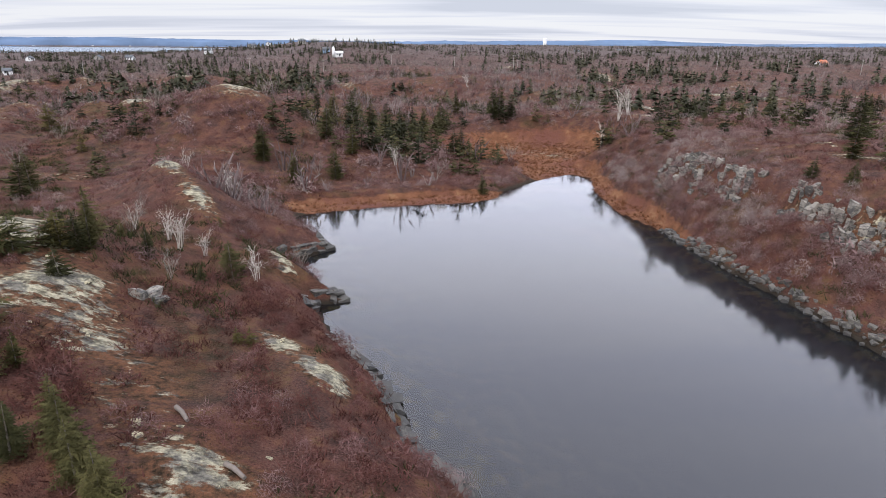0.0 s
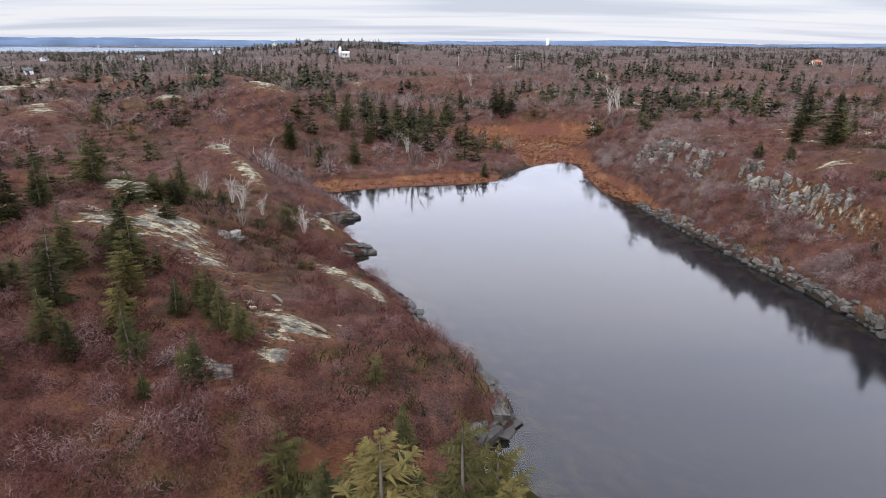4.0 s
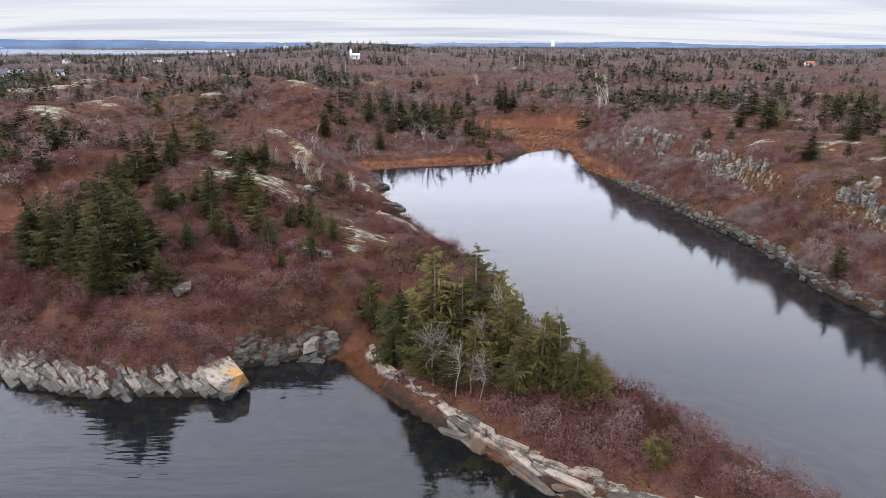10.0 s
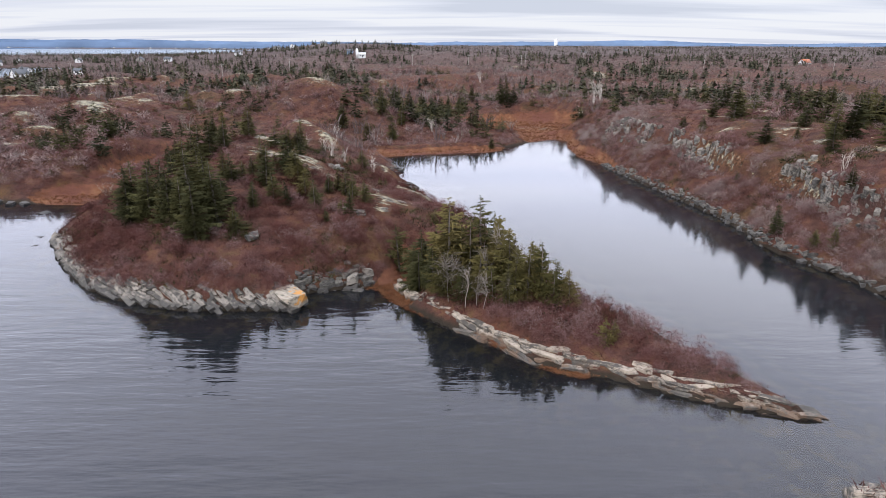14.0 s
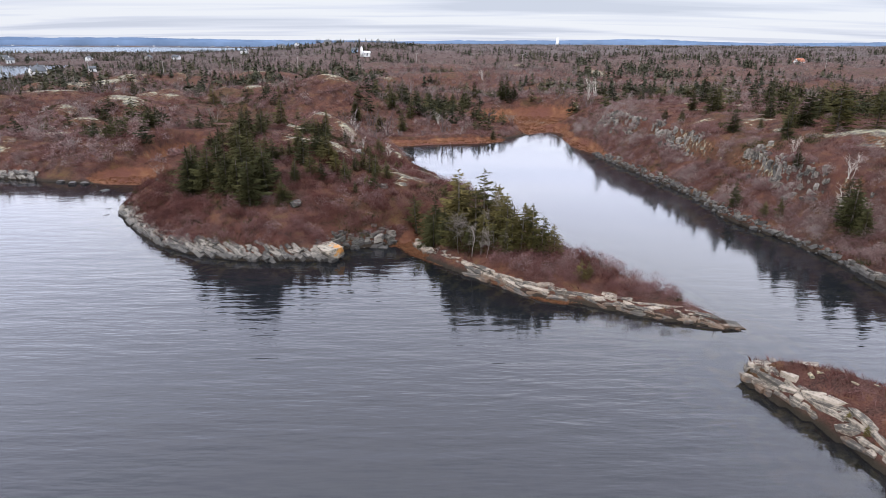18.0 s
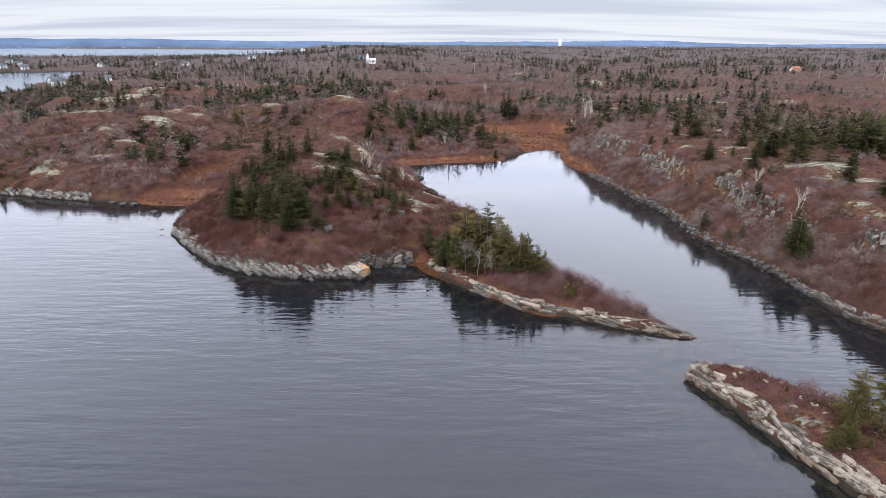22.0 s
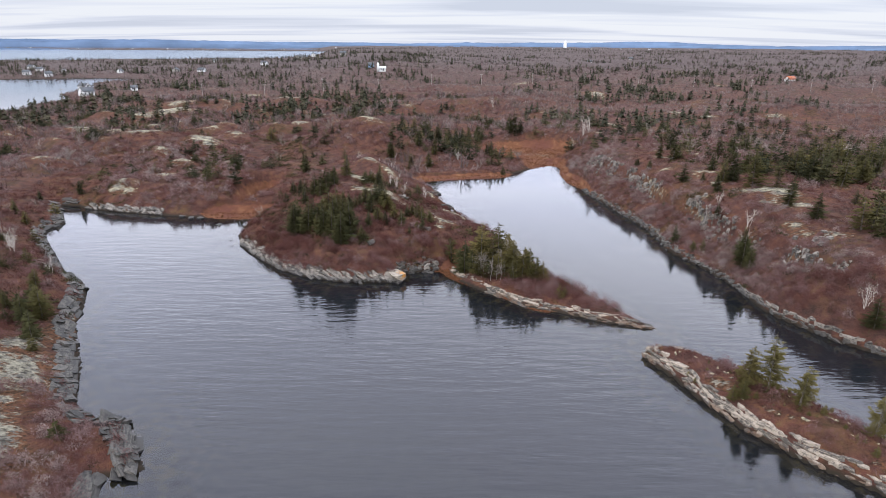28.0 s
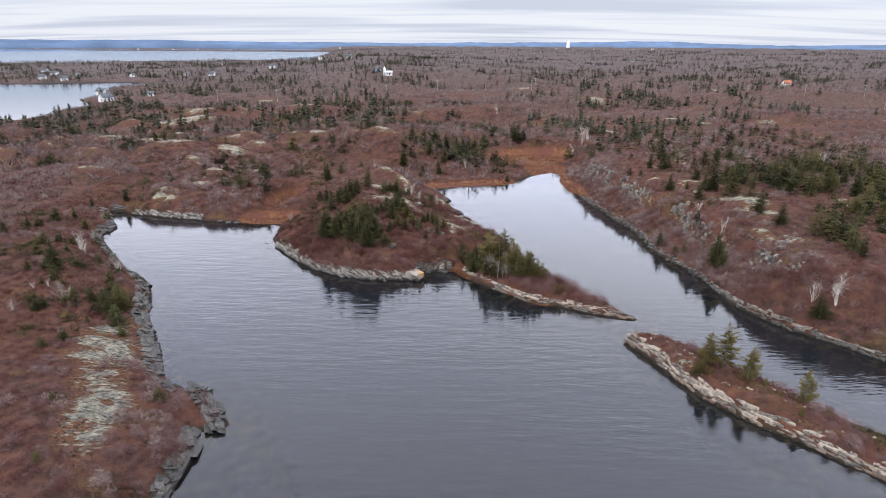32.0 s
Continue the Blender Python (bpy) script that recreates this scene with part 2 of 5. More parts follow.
def rock_material(name, light, wet=0.35, weed=(0.028, 0.026, 0.024), spots=None):
    """Layered slate: pale above, darker bands, black and weedy in the tidal belt."""
    m, node, link, b = material(name, 0.8)
    geo = node("ShaderNodeNewGeometry")
    rnd = node("ShaderNodeObjectInfo").outputs["Random"]
    tc = node("ShaderNodeTexCoord").outputs["Object"]
    layers = noise_of(node, link, 1.0, 5, 0.7, vector=tc, stretch=(0.8, 5.0, 9.0))
    blotch = noise_of(node, link, 2.4, 6, 0.72)
    k = math_of(node, link, "ADD", math_of(node, link, "MULTIPLY", layers, 0.5), math_of(node, link, "MULTIPLY", blotch, 0.5))
    k = math_of(node, link, "ADD", k, math_of(node, link, "MULTIPLY", math_of(node, link, "SUBTRACT", rnd, 0.5), 0.12))
    dark = tuple(c * 0.15 for c in light)
    half = tuple(c * 0.62 for c in light)
    col = ramp_of(node, link, k, [(0.455, dark), (0.51, half), (0.57, light)])
    if spots:
        col = mixed(node, link, step_of(node, link, noise_of(node, link, 1.1, 4, 0.6), 0.56, 0.62), col, spots)
    z = node("ShaderNodeSeparateXYZ")
    link(geo.outputs["Position"], z.inputs[0])
    zz = math_of(node, link, "ADD", z.outputs[2], math_of(node, link, "MULTIPLY", math_of(node, link, "SUBTRACT", blotch, 0.5), 0.7))
    tide = step_of(node, link, zz, wet * 0.5, wet)
    belt = ramp_of(node, link, noise_of(node, link, 0.8, 4, 0.6), [(0.46, (0.026, 0.023, 0.020)), (0.56, weed)])
    col = mixed(node, link, tide, mixed(node, link, 0.82, col, belt), col)
    link(col, b.inputs["Base Color"])
    bumped(node, link, b, k, 0.8, 0.12)
    return m


def plain_material(name, c, rough=0.7, vary=0.25, scale=2.0):
    m, node, link, b = material(name, rough)
    n = noise_of(node, link, scale, 4, 0.6)
    link(ramp_of(node, link, n, [(0.3, tuple(v * (1 - vary) for v in c)), (0.7, c)]), b.inputs["Base Color"])
    return m


GROUND = ground_material()
WATER = water_material()
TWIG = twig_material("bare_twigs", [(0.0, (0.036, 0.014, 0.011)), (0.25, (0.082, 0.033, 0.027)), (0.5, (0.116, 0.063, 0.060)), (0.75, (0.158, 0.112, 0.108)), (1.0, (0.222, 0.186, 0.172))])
GRASS = twig_material("dry_grass", [(0.0, (0.072, 0.029, 0.014)), (0.5, (0.126, 0.052, 0.024)), (1.0, (0.180, 0.104, 0.056))])
NEEDLE = object_material("spruce_needles", [(0.2, (0.026, 0.026, 0.012)), (0.5, (0.046, 0.045, 0.018)), (0.8, (0.085, 0.074, 0.029))], 0.9, 1.5, 0.75)
PINE = object_material("tamarack_needles", [(0.2, (0.036, 0.034, 0.013)), (0.5, (0.068, 0.059, 0.020)), (0.8, (0.115, 0.090, 0.033))], 0.9, 1.5, 0.7)
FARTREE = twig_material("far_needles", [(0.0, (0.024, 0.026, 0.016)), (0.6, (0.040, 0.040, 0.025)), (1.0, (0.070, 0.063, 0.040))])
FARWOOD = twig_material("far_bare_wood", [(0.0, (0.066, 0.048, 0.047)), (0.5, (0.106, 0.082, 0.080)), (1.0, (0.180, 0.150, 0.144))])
BARK = object_material("grey_bark", [(0.2, (0.054, 0.043, 0.036)), (0.7, (0.122, 0.104, 0.090))], 0.9, 6.0, 0.3)
BIRCH = object_material("birch_bark", [(0.2, (0.216, 0.187, 0.166)), (0.7, (0.418, 0.382, 0.346))], 0.8, 5.0, 0.5)
DEADWOOD = object_material("dead_wood", [(0.2, (0.108, 0.090, 0.079)), (0.7, (0.194, 0.169, 0.151))], 0.9, 4.0, 0.4)
SLATE = rock_material("pale_slate", (0.232, 0.194, 0.153), 0.62, (0.066, 0.035, 0.017))
CLIFF = rock_material("grey_cliff_rock", (0.148, 0.131, 0.112), 0.3)
DARKROCK = rock_material("dark_shore_rock", (0.062, 0.055, 0.047), 0.7)
WHITE = plain_material("white_clapboard", (0.450, 0.450, 0.450), 0.6, 0.1)
ROOF = plain_material("grey_shingle_roof", (0.090, 0.095, 0.104), 0.9)
ORANGE = plain_material("orange_roof", (0.30, 0.085, 0.030), 0.8)
BLUE = plain_material("blue_paint", (0.162, 0.234, 0.342), 0.6)
DARKGLASS = plain_material("window_glass", (0.027, 0.032, 0.036), 0.15)
POLEWOOD = plain_material("weathered_pole", (0.243, 0.230, 0.211), 0.9)
# aerial haze put into the hills' base colour
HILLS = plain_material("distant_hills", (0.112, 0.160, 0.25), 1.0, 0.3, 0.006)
LICHEN = rock_material("lichen_rock", (0.29, 0.252, 0.160), 0.02)
GREYSLATE = rock_material("grey_slate", (0.150, 0.130, 0.108), 0.85)
SPOTTED = rock_material("lichen_spotted_slate", (0.22, 0.19, 0.15), 0.5, spots=(0.30, 0.13, 0.02))
STONE = rock_material("grey_shore_stone", (0.080, 0.071, 0.060), 0.7)
STAND = twig_material("stand_needles", [(0.0, (0.018, 0.019, 0.010)), (0.5, (0.034, 0.034, 0.016)), (1.0, (0.068, 0.060, 0.026))])
FARBRUSH = twig_material("grey_brush", [(0.0, (0.045, 0.020, 0.017)), (0.4, (0.096, 0.053, 0.049)), (0.7, (0.122, 0.090, 0.087)), (1.0, (0.19, 0.163, 0.155))])
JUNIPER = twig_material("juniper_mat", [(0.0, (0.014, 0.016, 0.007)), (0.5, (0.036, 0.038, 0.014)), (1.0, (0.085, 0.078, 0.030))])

# ---- the plan: shorelines, in metres ----
HEAD_SHORE = [(-60, -400), (-34, -120), (-36, -60), (-38.2, -37.4), (-38.2, -30.2), (-40, -26.5), (-36.1, -25.6), (-37.9, -23.1), (-41.8, -17.3), (-44.8, -17.4),
              (-48.9, -14.9), (-53.1, -6.7), (-60.6, 5), (-63.7, 12.8), (-66.8, 18.6), (-69.2, 21.5), (-74.8, 25.9), (-81.5, 34.2), (-89.1, 43.6), (-93.2, 50),
              (-92.7, 56), (-97.5, 63), (-102, 70.5), (-98, 70.5), (-93.7, 67.5), (-85, 65), (-74.4, 62.7), (-67.3, 61.3), (-60.4, 60.0), (-52.5, 59.0)]
ISLAND_SHORE = [(-51.9, 56), (-51.5, 48), (-48.9, 42), (-45.1, 36.5), (-40.5, 31), (-36.8, 27.3), (-31.7, 24.3), (-25.8, 22.6), (-20, 22.5), (-16, 22.6), (-15.4, 24), (-17, 26),
                (-13.5, 27.2), (-9.5, 28.2), (-8.2, 27.6), (-6.6, 24.3), (-4.4, 21.6), (-1.7, 18.7), (0.6, 16.4), (3.4, 13.7), (6.2, 12), (9.5, 10.8), (14.5, 8), (18.3, 6.6), (21.2, 5.6)]
SPIT_BACK = [(20.3, 7.9), (18.3, 11.2), (16.0, 15.2), (13.1, 19.4), (10.6, 23.2), (8.6, 27.5), (7.4, 31), (4.8, 32.4), (2.6, 33.6), (2.0, 35.6), (5.0, 38.9), (4.4, 42.2), (2.7, 46.5)]
POOL_WEST = [(0.1, 49.8), (-0.8, 53), (-1.9, 56.3), (-3.6, 59.2), (-6.1, 62.7), (-8, 66.7), (-9.3, 69.9), (-6.6, 70.8), (-9.6, 75), (-14, 80.6), (-12.4, 82.7), (-9.9, 85), (-11.3, 88.7),
             (-15.2, 94.5), (-16.6, 99), (-11.5, 101.6), (-7, 103.2), (0.2, 105), (6.8, 106), (11.3, 108.8), (12.8, 113.4), (20.5, 122.5), (26.2, 126.4), (28.9, 123.6)]
EAST_SHORE = [(26.8, 112.8), (26.6, 101.1), (29.6, 92.3), (30.2, 86), (32.2, 75), (34.2, 64), (35.8, 54), (36.2, 47), (35.4, 41.5), (37.0, 35.5), (39.0, 28.5), (40.1, 22.5), (40.5, 16), (41, 10.8),
              (45.7, 2.2), (50.2, -2.5), (54.4, -7.7), (62, -16), (80, -40), (120, -120), (300, -400)]
OUTER_SPIT = [(17.6, -2.3), (19.8, -7.6), (21.3, -12.6), (23.7, -18.2), (27.3, -23.2), (31.4, -27.1), (34.2, -30.8), (38, -34.5), (50, -47), (64, -60), (70, -58), (58, -42), (47, -31.5),
              (42.4, -26.4), (38.8, -22.6), (35.5, -18), (32, -13), (28, -7.8), (24.2, -3.6), (20.6, -1.6), (18.4, -1.2)]
INLET = HEAD_SHORE + ISLAND_SHORE + SPIT_BACK + POOL_WEST + EAST_SHORE
BAY_NEAR = [(-262, 262), (-258, 284), (-268, 318), (-262, 345), (-300, 392), (-318, 470), (-345, 520), (-300, 560), (-380, 600), (-470, 560), (-700, 610), (-1200, 560), (-1200, 200), (-420, 180)]
BAY_FAR = [(-380, 1500), (-430, 2000), (-520, 2720), (-2300, 2850), (-4600, 2900), (-4600, 1150), (-1500, 1050), (-800, 1180)]
POND_NORTH = [(-18, 500), (4, 488), (26, 480), (34, 490), (8, 504), (-14, 512)]
POND_EAST = [(236, 342), (252, 334), (290, 330), (292, 342), (256, 352), (240, 356)]


def edge_distance(px, py, outline):
    """Distance to a closed outline, and whether each point lies inside it."""
    poly = np.array(outline, float)
    best, inside = np.full(px.shape, 1e12), np.zeros(px.shape, bool)
    for (ax, ay), (bx, by) in zip(poly, np.roll(poly, -1, 0)):
        dx, dy = bx - ax, by - ay
        k = np.clip(((px - ax) * dx + (py - ay) * dy) / (dx * dx + dy * dy), 0, 1)
        best = np.minimum(best, (px - ax - k * dx) ** 2 + (py - ay - k * dy) ** 2)
        if ay != by:
            inside ^= ((ay > py) != (by > py)) & (px < (bx - ax) * (py - ay) / (by - ay) + ax)
    return np.sqrt(best), inside


TABLES = {}


def lattice(px, py, scale, seed):
    """Smooth value noise between -1 and 1."""
    if seed not in TABLES:
        TABLES[seed] = np.random.RandomState(seed).rand(256, 256) * 2 - 1
    table = TABLES[seed]
    u, v = px / scale + 1000, py / scale + 1000
    i, j = np.floor(u).astype(int), np.floor(v).astype(int)
    fu, fv = u - i, v - j
    fu, fv = fu * fu * (3 - 2 * fu), fv * fv * (3 - 2 * fv)
    pick = lambda a, b: table[a % 256, b % 256]
    return (pick(i, j) * (1 - fu) + pick(i + 1, j) * fu) * (1 - fv) + (pick(i, j + 1) * (1 - fu) + pick(i + 1, j + 1) * fu) * fv


def bump_at(px, py, cx, cy, sx, sy, turn=0.0):
    c, s = math.cos(radians(turn)), math.sin(radians(turn))
    u, v = (px - cx) * c + (py - cy) * s, -(px - cx) * s + (py - cy) * c
    return np.exp(-((u / sx) ** 2 + (v / sy) ** 2))


def smooth(v, low, high):
    k = np.clip((v - low) / (high - low), 0, 1)
    return k * k * (3 - 2 * k)


# low wet ground: centre, half sizes, turn
MARSHES = [(2, 107.2, 19, 2.6, 13), (24, 127, 7, 7, -20), (27, 116, 3, 9, -8), (22, 148, 17, 14, 0), (-56, 63, 8, 3.2, 0), (-56, 79, 4.5, 10, -8), (-3.0, 30.2, 5.0, 3.2, -40), (-6.2, 27.4, 2.8, 4.8, -30), (1.8, 16.4, 3.2, 0.7, -42), (28.4, 101, 2.2, 14, 8), (-8, 103, 10, 2.4, 10)]
# bare, lichen-grown rock: centre, half sizes, turn, strength
OUTCROPS = [(-27.5, 63, 3.2, 6, 42, 0.9), (-22, 56.5, 3.0, 6, 42, 0.92), (-25, 54.5, 2.2, 7, 65, 0.85), (-18, 51.8, 2.5, 5, 42, 0.9), (-13.8, 47.3, 2.4, 4.6, 42, 0.9), (-9.6, 43.2, 2.2, 4.2, 42, 0.85), (-8.6, 56.1, 1.2, 2.4, 42, 1.2),
            (-5.6, 52.6, 1.2, 2.8, 42, 1.2), (-23, 82.7, 1.4, 5, 40, 1.0), (-29, 91, 1.5, 6, 38, 1.0), (-9.3, 38.6, 1.0, 2.0, 65, 1.0), (-13, 74, 1.4, 5, 24, 0.9), (23.2, -12.2, 1.0, 2.4, 40, 0.9), (27, -18.5, 0.8, 3, 40, 0.8), (33, -26, 0.8, 3, 42, 0.8),
            (-34, 138, 6, 5, 20, 0.85), (-58, -12, 4.8, 12, 27, 1.1), (-50.5, -27, 3.8, 9, 22, 1.05), (-60, 2, 3, 7, 30, 0.8), (-88, 72, 5, 2.5, -30, 1.0), (-82, 84, 3, 5, 40, 0.9), (-108, 130, 9, 7, 10, 0.95),
            (-86, 122, 5, 12, 40, 0.95), (-137, 222, 10, 12, 30, 1.1), (-60, 205, 12, 5, 0, 0.8), (48, 108, 3, 5, -20, 0.8), (58, 92, 3, 6, -20, 0.75), (50, 86, 2, 7, 20, 0.8), (52, 66, 2, 6, 20, 0.85),
            (62, 118, 8, 3, 0, 0.7), (80, 160, 7, 4, 0, 0.8), (47, 152, 3, 9, 30, 0.9), (56, 44, 3, 6, 10, 0.85), (66, 70, 5, 5, 0, 0.8), (52, 24, 3, 5, 0, 0.8), 
            (90, 205, 9, 4, 0, 0.7), (-150, 165, 8, 5, 0, 0.9), (-170, 120, 10, 5, 20, 0.9), (-120, 95, 5, 3, 0, 0.8),
            (-122, 138, 9.9, 4.34, -25, 0.99), (-146, 201, 7.2, 3.72, -20, 0.9), (-151, 257, 9, 6.82, 30, 0.99), (-146, 371, 9, 9.92, 0, 0.99), (-95, 271, 11.7, 6.2, 0, 0.9), (-85, 120, 3.15, 7.44, 30, 0.99), (-82, 138, 3.6, 8.06, 30, 0.9), (-83, 96, 3.6, 3.72, 30, 0.99),
            (-89, 76, 5.4, 1.86, -15, 0.9), (-200, 415, 9, 8.68, 0, 0.81), (-29, 254, 6.3, 4.96, 0, 0.81), (-121, 259, 3.6, 3.72, 0, 0.81), (67, 203, 8.1, 5.58, 0, 0.9), (82, 236, 7.2, 6.2, 0, 0.9), (70, 264, 5.4, 6.2, 0, 0.81), (94, 351, 8.1, 7.44, 0, 0.81),
            (166, 256, 8.1, 5.58, 0, 0.9), (116, 262, 7.2, 4.96, 0, 0.81), (126, 245, 5.4, 3.72, 0, 0.81), (58, 88, 3.15, 3.1, 10, 0.9), (45.5, 75, 2.7, 2.48, 20, 0.9), (56, 43.5, 1.8, 1.86, 0, 0.81), (52, 39, 2.7, 1.86, 0, 0.99), (43.5, 96, 2.16, 2.48, 0, 0.9),
            (45, 50.5, 2.7, 1.24, 0, 0.9), (54, 447, 14.4, 12.4, 0, 0.81), (212, 441, 14.4, 12.4, 0, 0.72), (161, 196, 3.6, 3.1, 0, 0.81), (-64, 160, 3.6, 5.58, 35, 0.81), (-100, 165, 5.4, 4.96, 30, 0.72), (-130, 180, 4.5, 5.58, 30, 0.81)]

OUTCROPS = [(x, y, min(sx, 1.7), sy * 0.8, 40, k * 0.92) if x > 40 and 10 < y < 130 else (x, y, sx, sy, turn, k) for x, y, sx, sy, turn, k in OUTCROPS]
OUTCROPS += [(47 + 3.1 * (n % 5) + 1.7 * (n % 3), 20 + 7.4 * n, 1.1, 3.2, 35 + 6 * (n % 3), 0.8) for n in range(14)]
OUTCROPS += [(-70 - 19 * (n % 6) - 4 * (n % 5), 96 + 11 * n, 2.2, 6.5, 30 + 8 * (n % 4), 0.85) for n in range(16)]
SHOALS = [(-33, -27, 1.2, 10, 36), (-33.5, -34.7, 1.0, 3, 25), (25, -31.3, 1.0, 6, 41), (18.6, 1.5, 1.2, 4, 20), (22.6, 4.6, 2.5, 0.7, -50)]


def terrain(px, py):
    """Height of the ground, the share of bare rock, of marsh, and of sea bed."""
    px, py = np.asarray(px, float), np.asarray(py, float)
    d_in, wet = edge_distance(px, py, INLET)
    d_sp, spit = edge_distance(px, py, OUTER_SPIT)
    wet, shore = wet & ~spit, np.minimum(d_in, d_sp)
    for outline in (BAY_NEAR, BAY_FAR, POND_NORTH, POND_EAST):
        d, lake = edge_distance(px, py, outline)
        wet, shore = wet | lake, np.minimum(shore, d)
    roll = lattice(px, py, 46, 1) * 2.2 + lattice(px, py, 19, 2) * 1.2
    roll = roll * (1 + 0.6 * smooth(py, 125, 190))
    top = 4.6 + roll + 1.0 * smooth(py, 120, 400)
    top += 5 * smooth(py, 250, 1200) + 6 * smooth(py, 1000, 2500) + lattice(px, py, 330, 3) * 3 * smooth(py, 200, 700)
    island = smooth(py, 20, 30) * (1 - smooth(py, 70, 100)) * smooth(px, -56, -46) * (1 - smooth(px, -6, 6))
    top = top * (1 - island) + island * (4.6 + 4.2 * bump_at(px, py, -31, 59, 12, 20, 12) + 1.6 * bump_at(px, py, -24, 38, 14, 9) + 0.4 * roll)
    ridge = smooth(px, 30, 40) * (1 - smooth(py, 130, 175)) * smooth(py, -30, -5)
    top = top * (1 - ridge) + ridge * (10.3 + 0.45 * roll + 1.2 * bump_at(px, py, 56, 55, 14, 26) - 2.5 * smooth(px, 75, 130) - 2.6 * smooth(py, 92, 140))
    head = (1 - smooth(py, 25, 60)) * (1 - smooth(px, -36, -30))
    top = top * (1 - head) + head * (3.6 + 0.5 * roll + 2.4 * smooth(-px, 60, 100))
    neck = smooth(px, -12, 0) * (1 - smooth(py, 34, 46)) * (1 - smooth(px, 28, 40))
    top = top * (1 - neck) + neck * 2.9
    outer = smooth(px, 8, 14) * (1 - smooth(py, -1, 3)) * (1 - smooth(px, 75, 90))
    top = top * (1 - outer) + outer * 2.5
    top += 4.0 * bump_at(px, py, -36, 139, 17, 12) + 2.0 * bump_at(px, py, -110, 128, 22, 16) + 2.0 * bump_at(px, py, -25, 90, 10, 14, 30)
    top *= 1 - 0.72 * bump_at(px, py, 0, 114, 26, 11, 12)
    # outcrops cap low knolls
    knoll = np.zeros(px.shape)
    near_by = OUTCROPS
    if px.size == 1:
        near_by = [o for o in OUTCROPS if abs(px.flat[0] - o[0]) + abs(py.flat[0] - o[1]) < 8 * (o[2] + o[3]) + 12]
    for cx, cy, sx, sy, turn, k in near_by:
        if 60 < cy < 320 and cx < 20:
            knoll = np.maximum(knoll, (1.4 + 2.4 * (cy > 90)) * k * bump_at(px, py, cx, cy, sx * 1.9 + 1, sy * 1.9 + 1, turn))
    top += knoll
    west = smooth(-px - 0.20 * py, -60, 60) * smooth(py, 230, 420)
    top = top * (1 - west) + west * (2.6 + 0.4 * roll)
    top += 15 * bump_at(px, py, -190, 880, 150, 140) + 4 * bump_at(px, py, -90, 640, 120, 90)
    top = np.maximum(top, 1.0)
    steep = 6.0 - 1.8 * ridge - 2.4 * (neck + outer) - 1.2 * island
    steep = np.where(py > 200, 14.0, steep)
    rise = 1 - np.exp(-(shore + 0.15) / steep)
    # the east bank: a brushy slope, a broken cliff, then the plateau
    d = np.maximum(shore + 1.3 * lattice(px, py, 6, 12) + 0.5 * lattice(px, py, 2.2, 13), 0)
    bank = (4.6 * smooth(d, -1.2, 7.2) + 3.0 * smooth(d, 6.4, 7.8) + (top - 7.6) * (1 - np.exp(-np.maximum(d - 7.8, 0) / 8))) / np.maximum(top, 1)
    cliffy = ridge * smooth(py, 5, 20)
    rise = rise * (1 - cliffy) + bank * cliffy
    marsh = np.zeros(px.shape)
    for cx, cy, sx, sy, turn in MARSHES:
        marsh = np.maximum(marsh, bump_at(px, py, cx, cy, sx * 1.25, sy * 1.25, turn))
    marsh = smooth(marsh, 0.28, 0.62)
    top = top * (1 - 0.93 * marsh)
    rock = np.zeros(px.shape)
    for cx, cy, sx, sy, turn, k in near_by:
        rock = np.maximum(rock, k * bump_at(px, py, cx, cy, sx, sy, turn))
    rock = np.where(rock > 0.12, rock, 0) * (0.72 + 0.4 * lattice(px, py, 2.3, 5)) + 0.38 * smooth(lattice(px, py, 24, 9) + 0.7 * lattice(px, py, 7, 8), 0.72, 1.15) * np.maximum(smooth(py, 75, 110), smooth(px, 44, 50) * smooth(py, 0, 20)) * (1 - smooth(py, 300, 600))
    fine = lattice(px, py, 5.5, 6) * 0.35 + lattice(px, py, 1.9, 7) * 0.14
    near = 1 - smooth(py, 500, 900)
    z = top * rise + fine * near * np.clip(shore / 3, 0, 1) * (1 - 0.8 * marsh) + rock * 0.25 * np.clip(shore / 3, 0, 1)
    z = np.where(wet, -0.12 - np.minimum(0.22 * shore, 2.6) + 0.25 * lattice(px, py, 3.1, 4) * np.clip(shore / 2, 0, 1), np.maximum(z, 0.06) + 0.02)
    # bare faces on the cliff
    rock = np.maximum(rock, 0.5 * cliffy * np.exp(-((d - 7.2) / 1.0) ** 2) * smooth(lattice(px, py, 4, 15), -0.4, 0.3))
    # pale shoals under the shallow water
    shoal = np.zeros(px.shape)
    for cx, cy, sx, sy, turn in SHOALS:
        shoal = np.maximum(shoal, bump_at(px, py, cx, cy, sx, sy, turn))
    shoal = np.where(wet, shoal * (0.75 + 0.5 * lattice(px, py, 1.3, 16)), 0)
    z = np.where(shoal > 0.1, np.maximum(z, -0.55 + 0.42 * shoal), z)
    return z, np.where(wet, np.clip(shoal * 1.2, 0, 1), np.clip(rock, 0, 1)), marsh * ~wet, wet.astype(float) * smooth(shore, 0.0, 0.4) * np.ones(px.shape), np.where(wet, -shore, shore)


def ground_z(x, y):
    return float(terrain(np.array([x]), np.array([y]))[0][0])


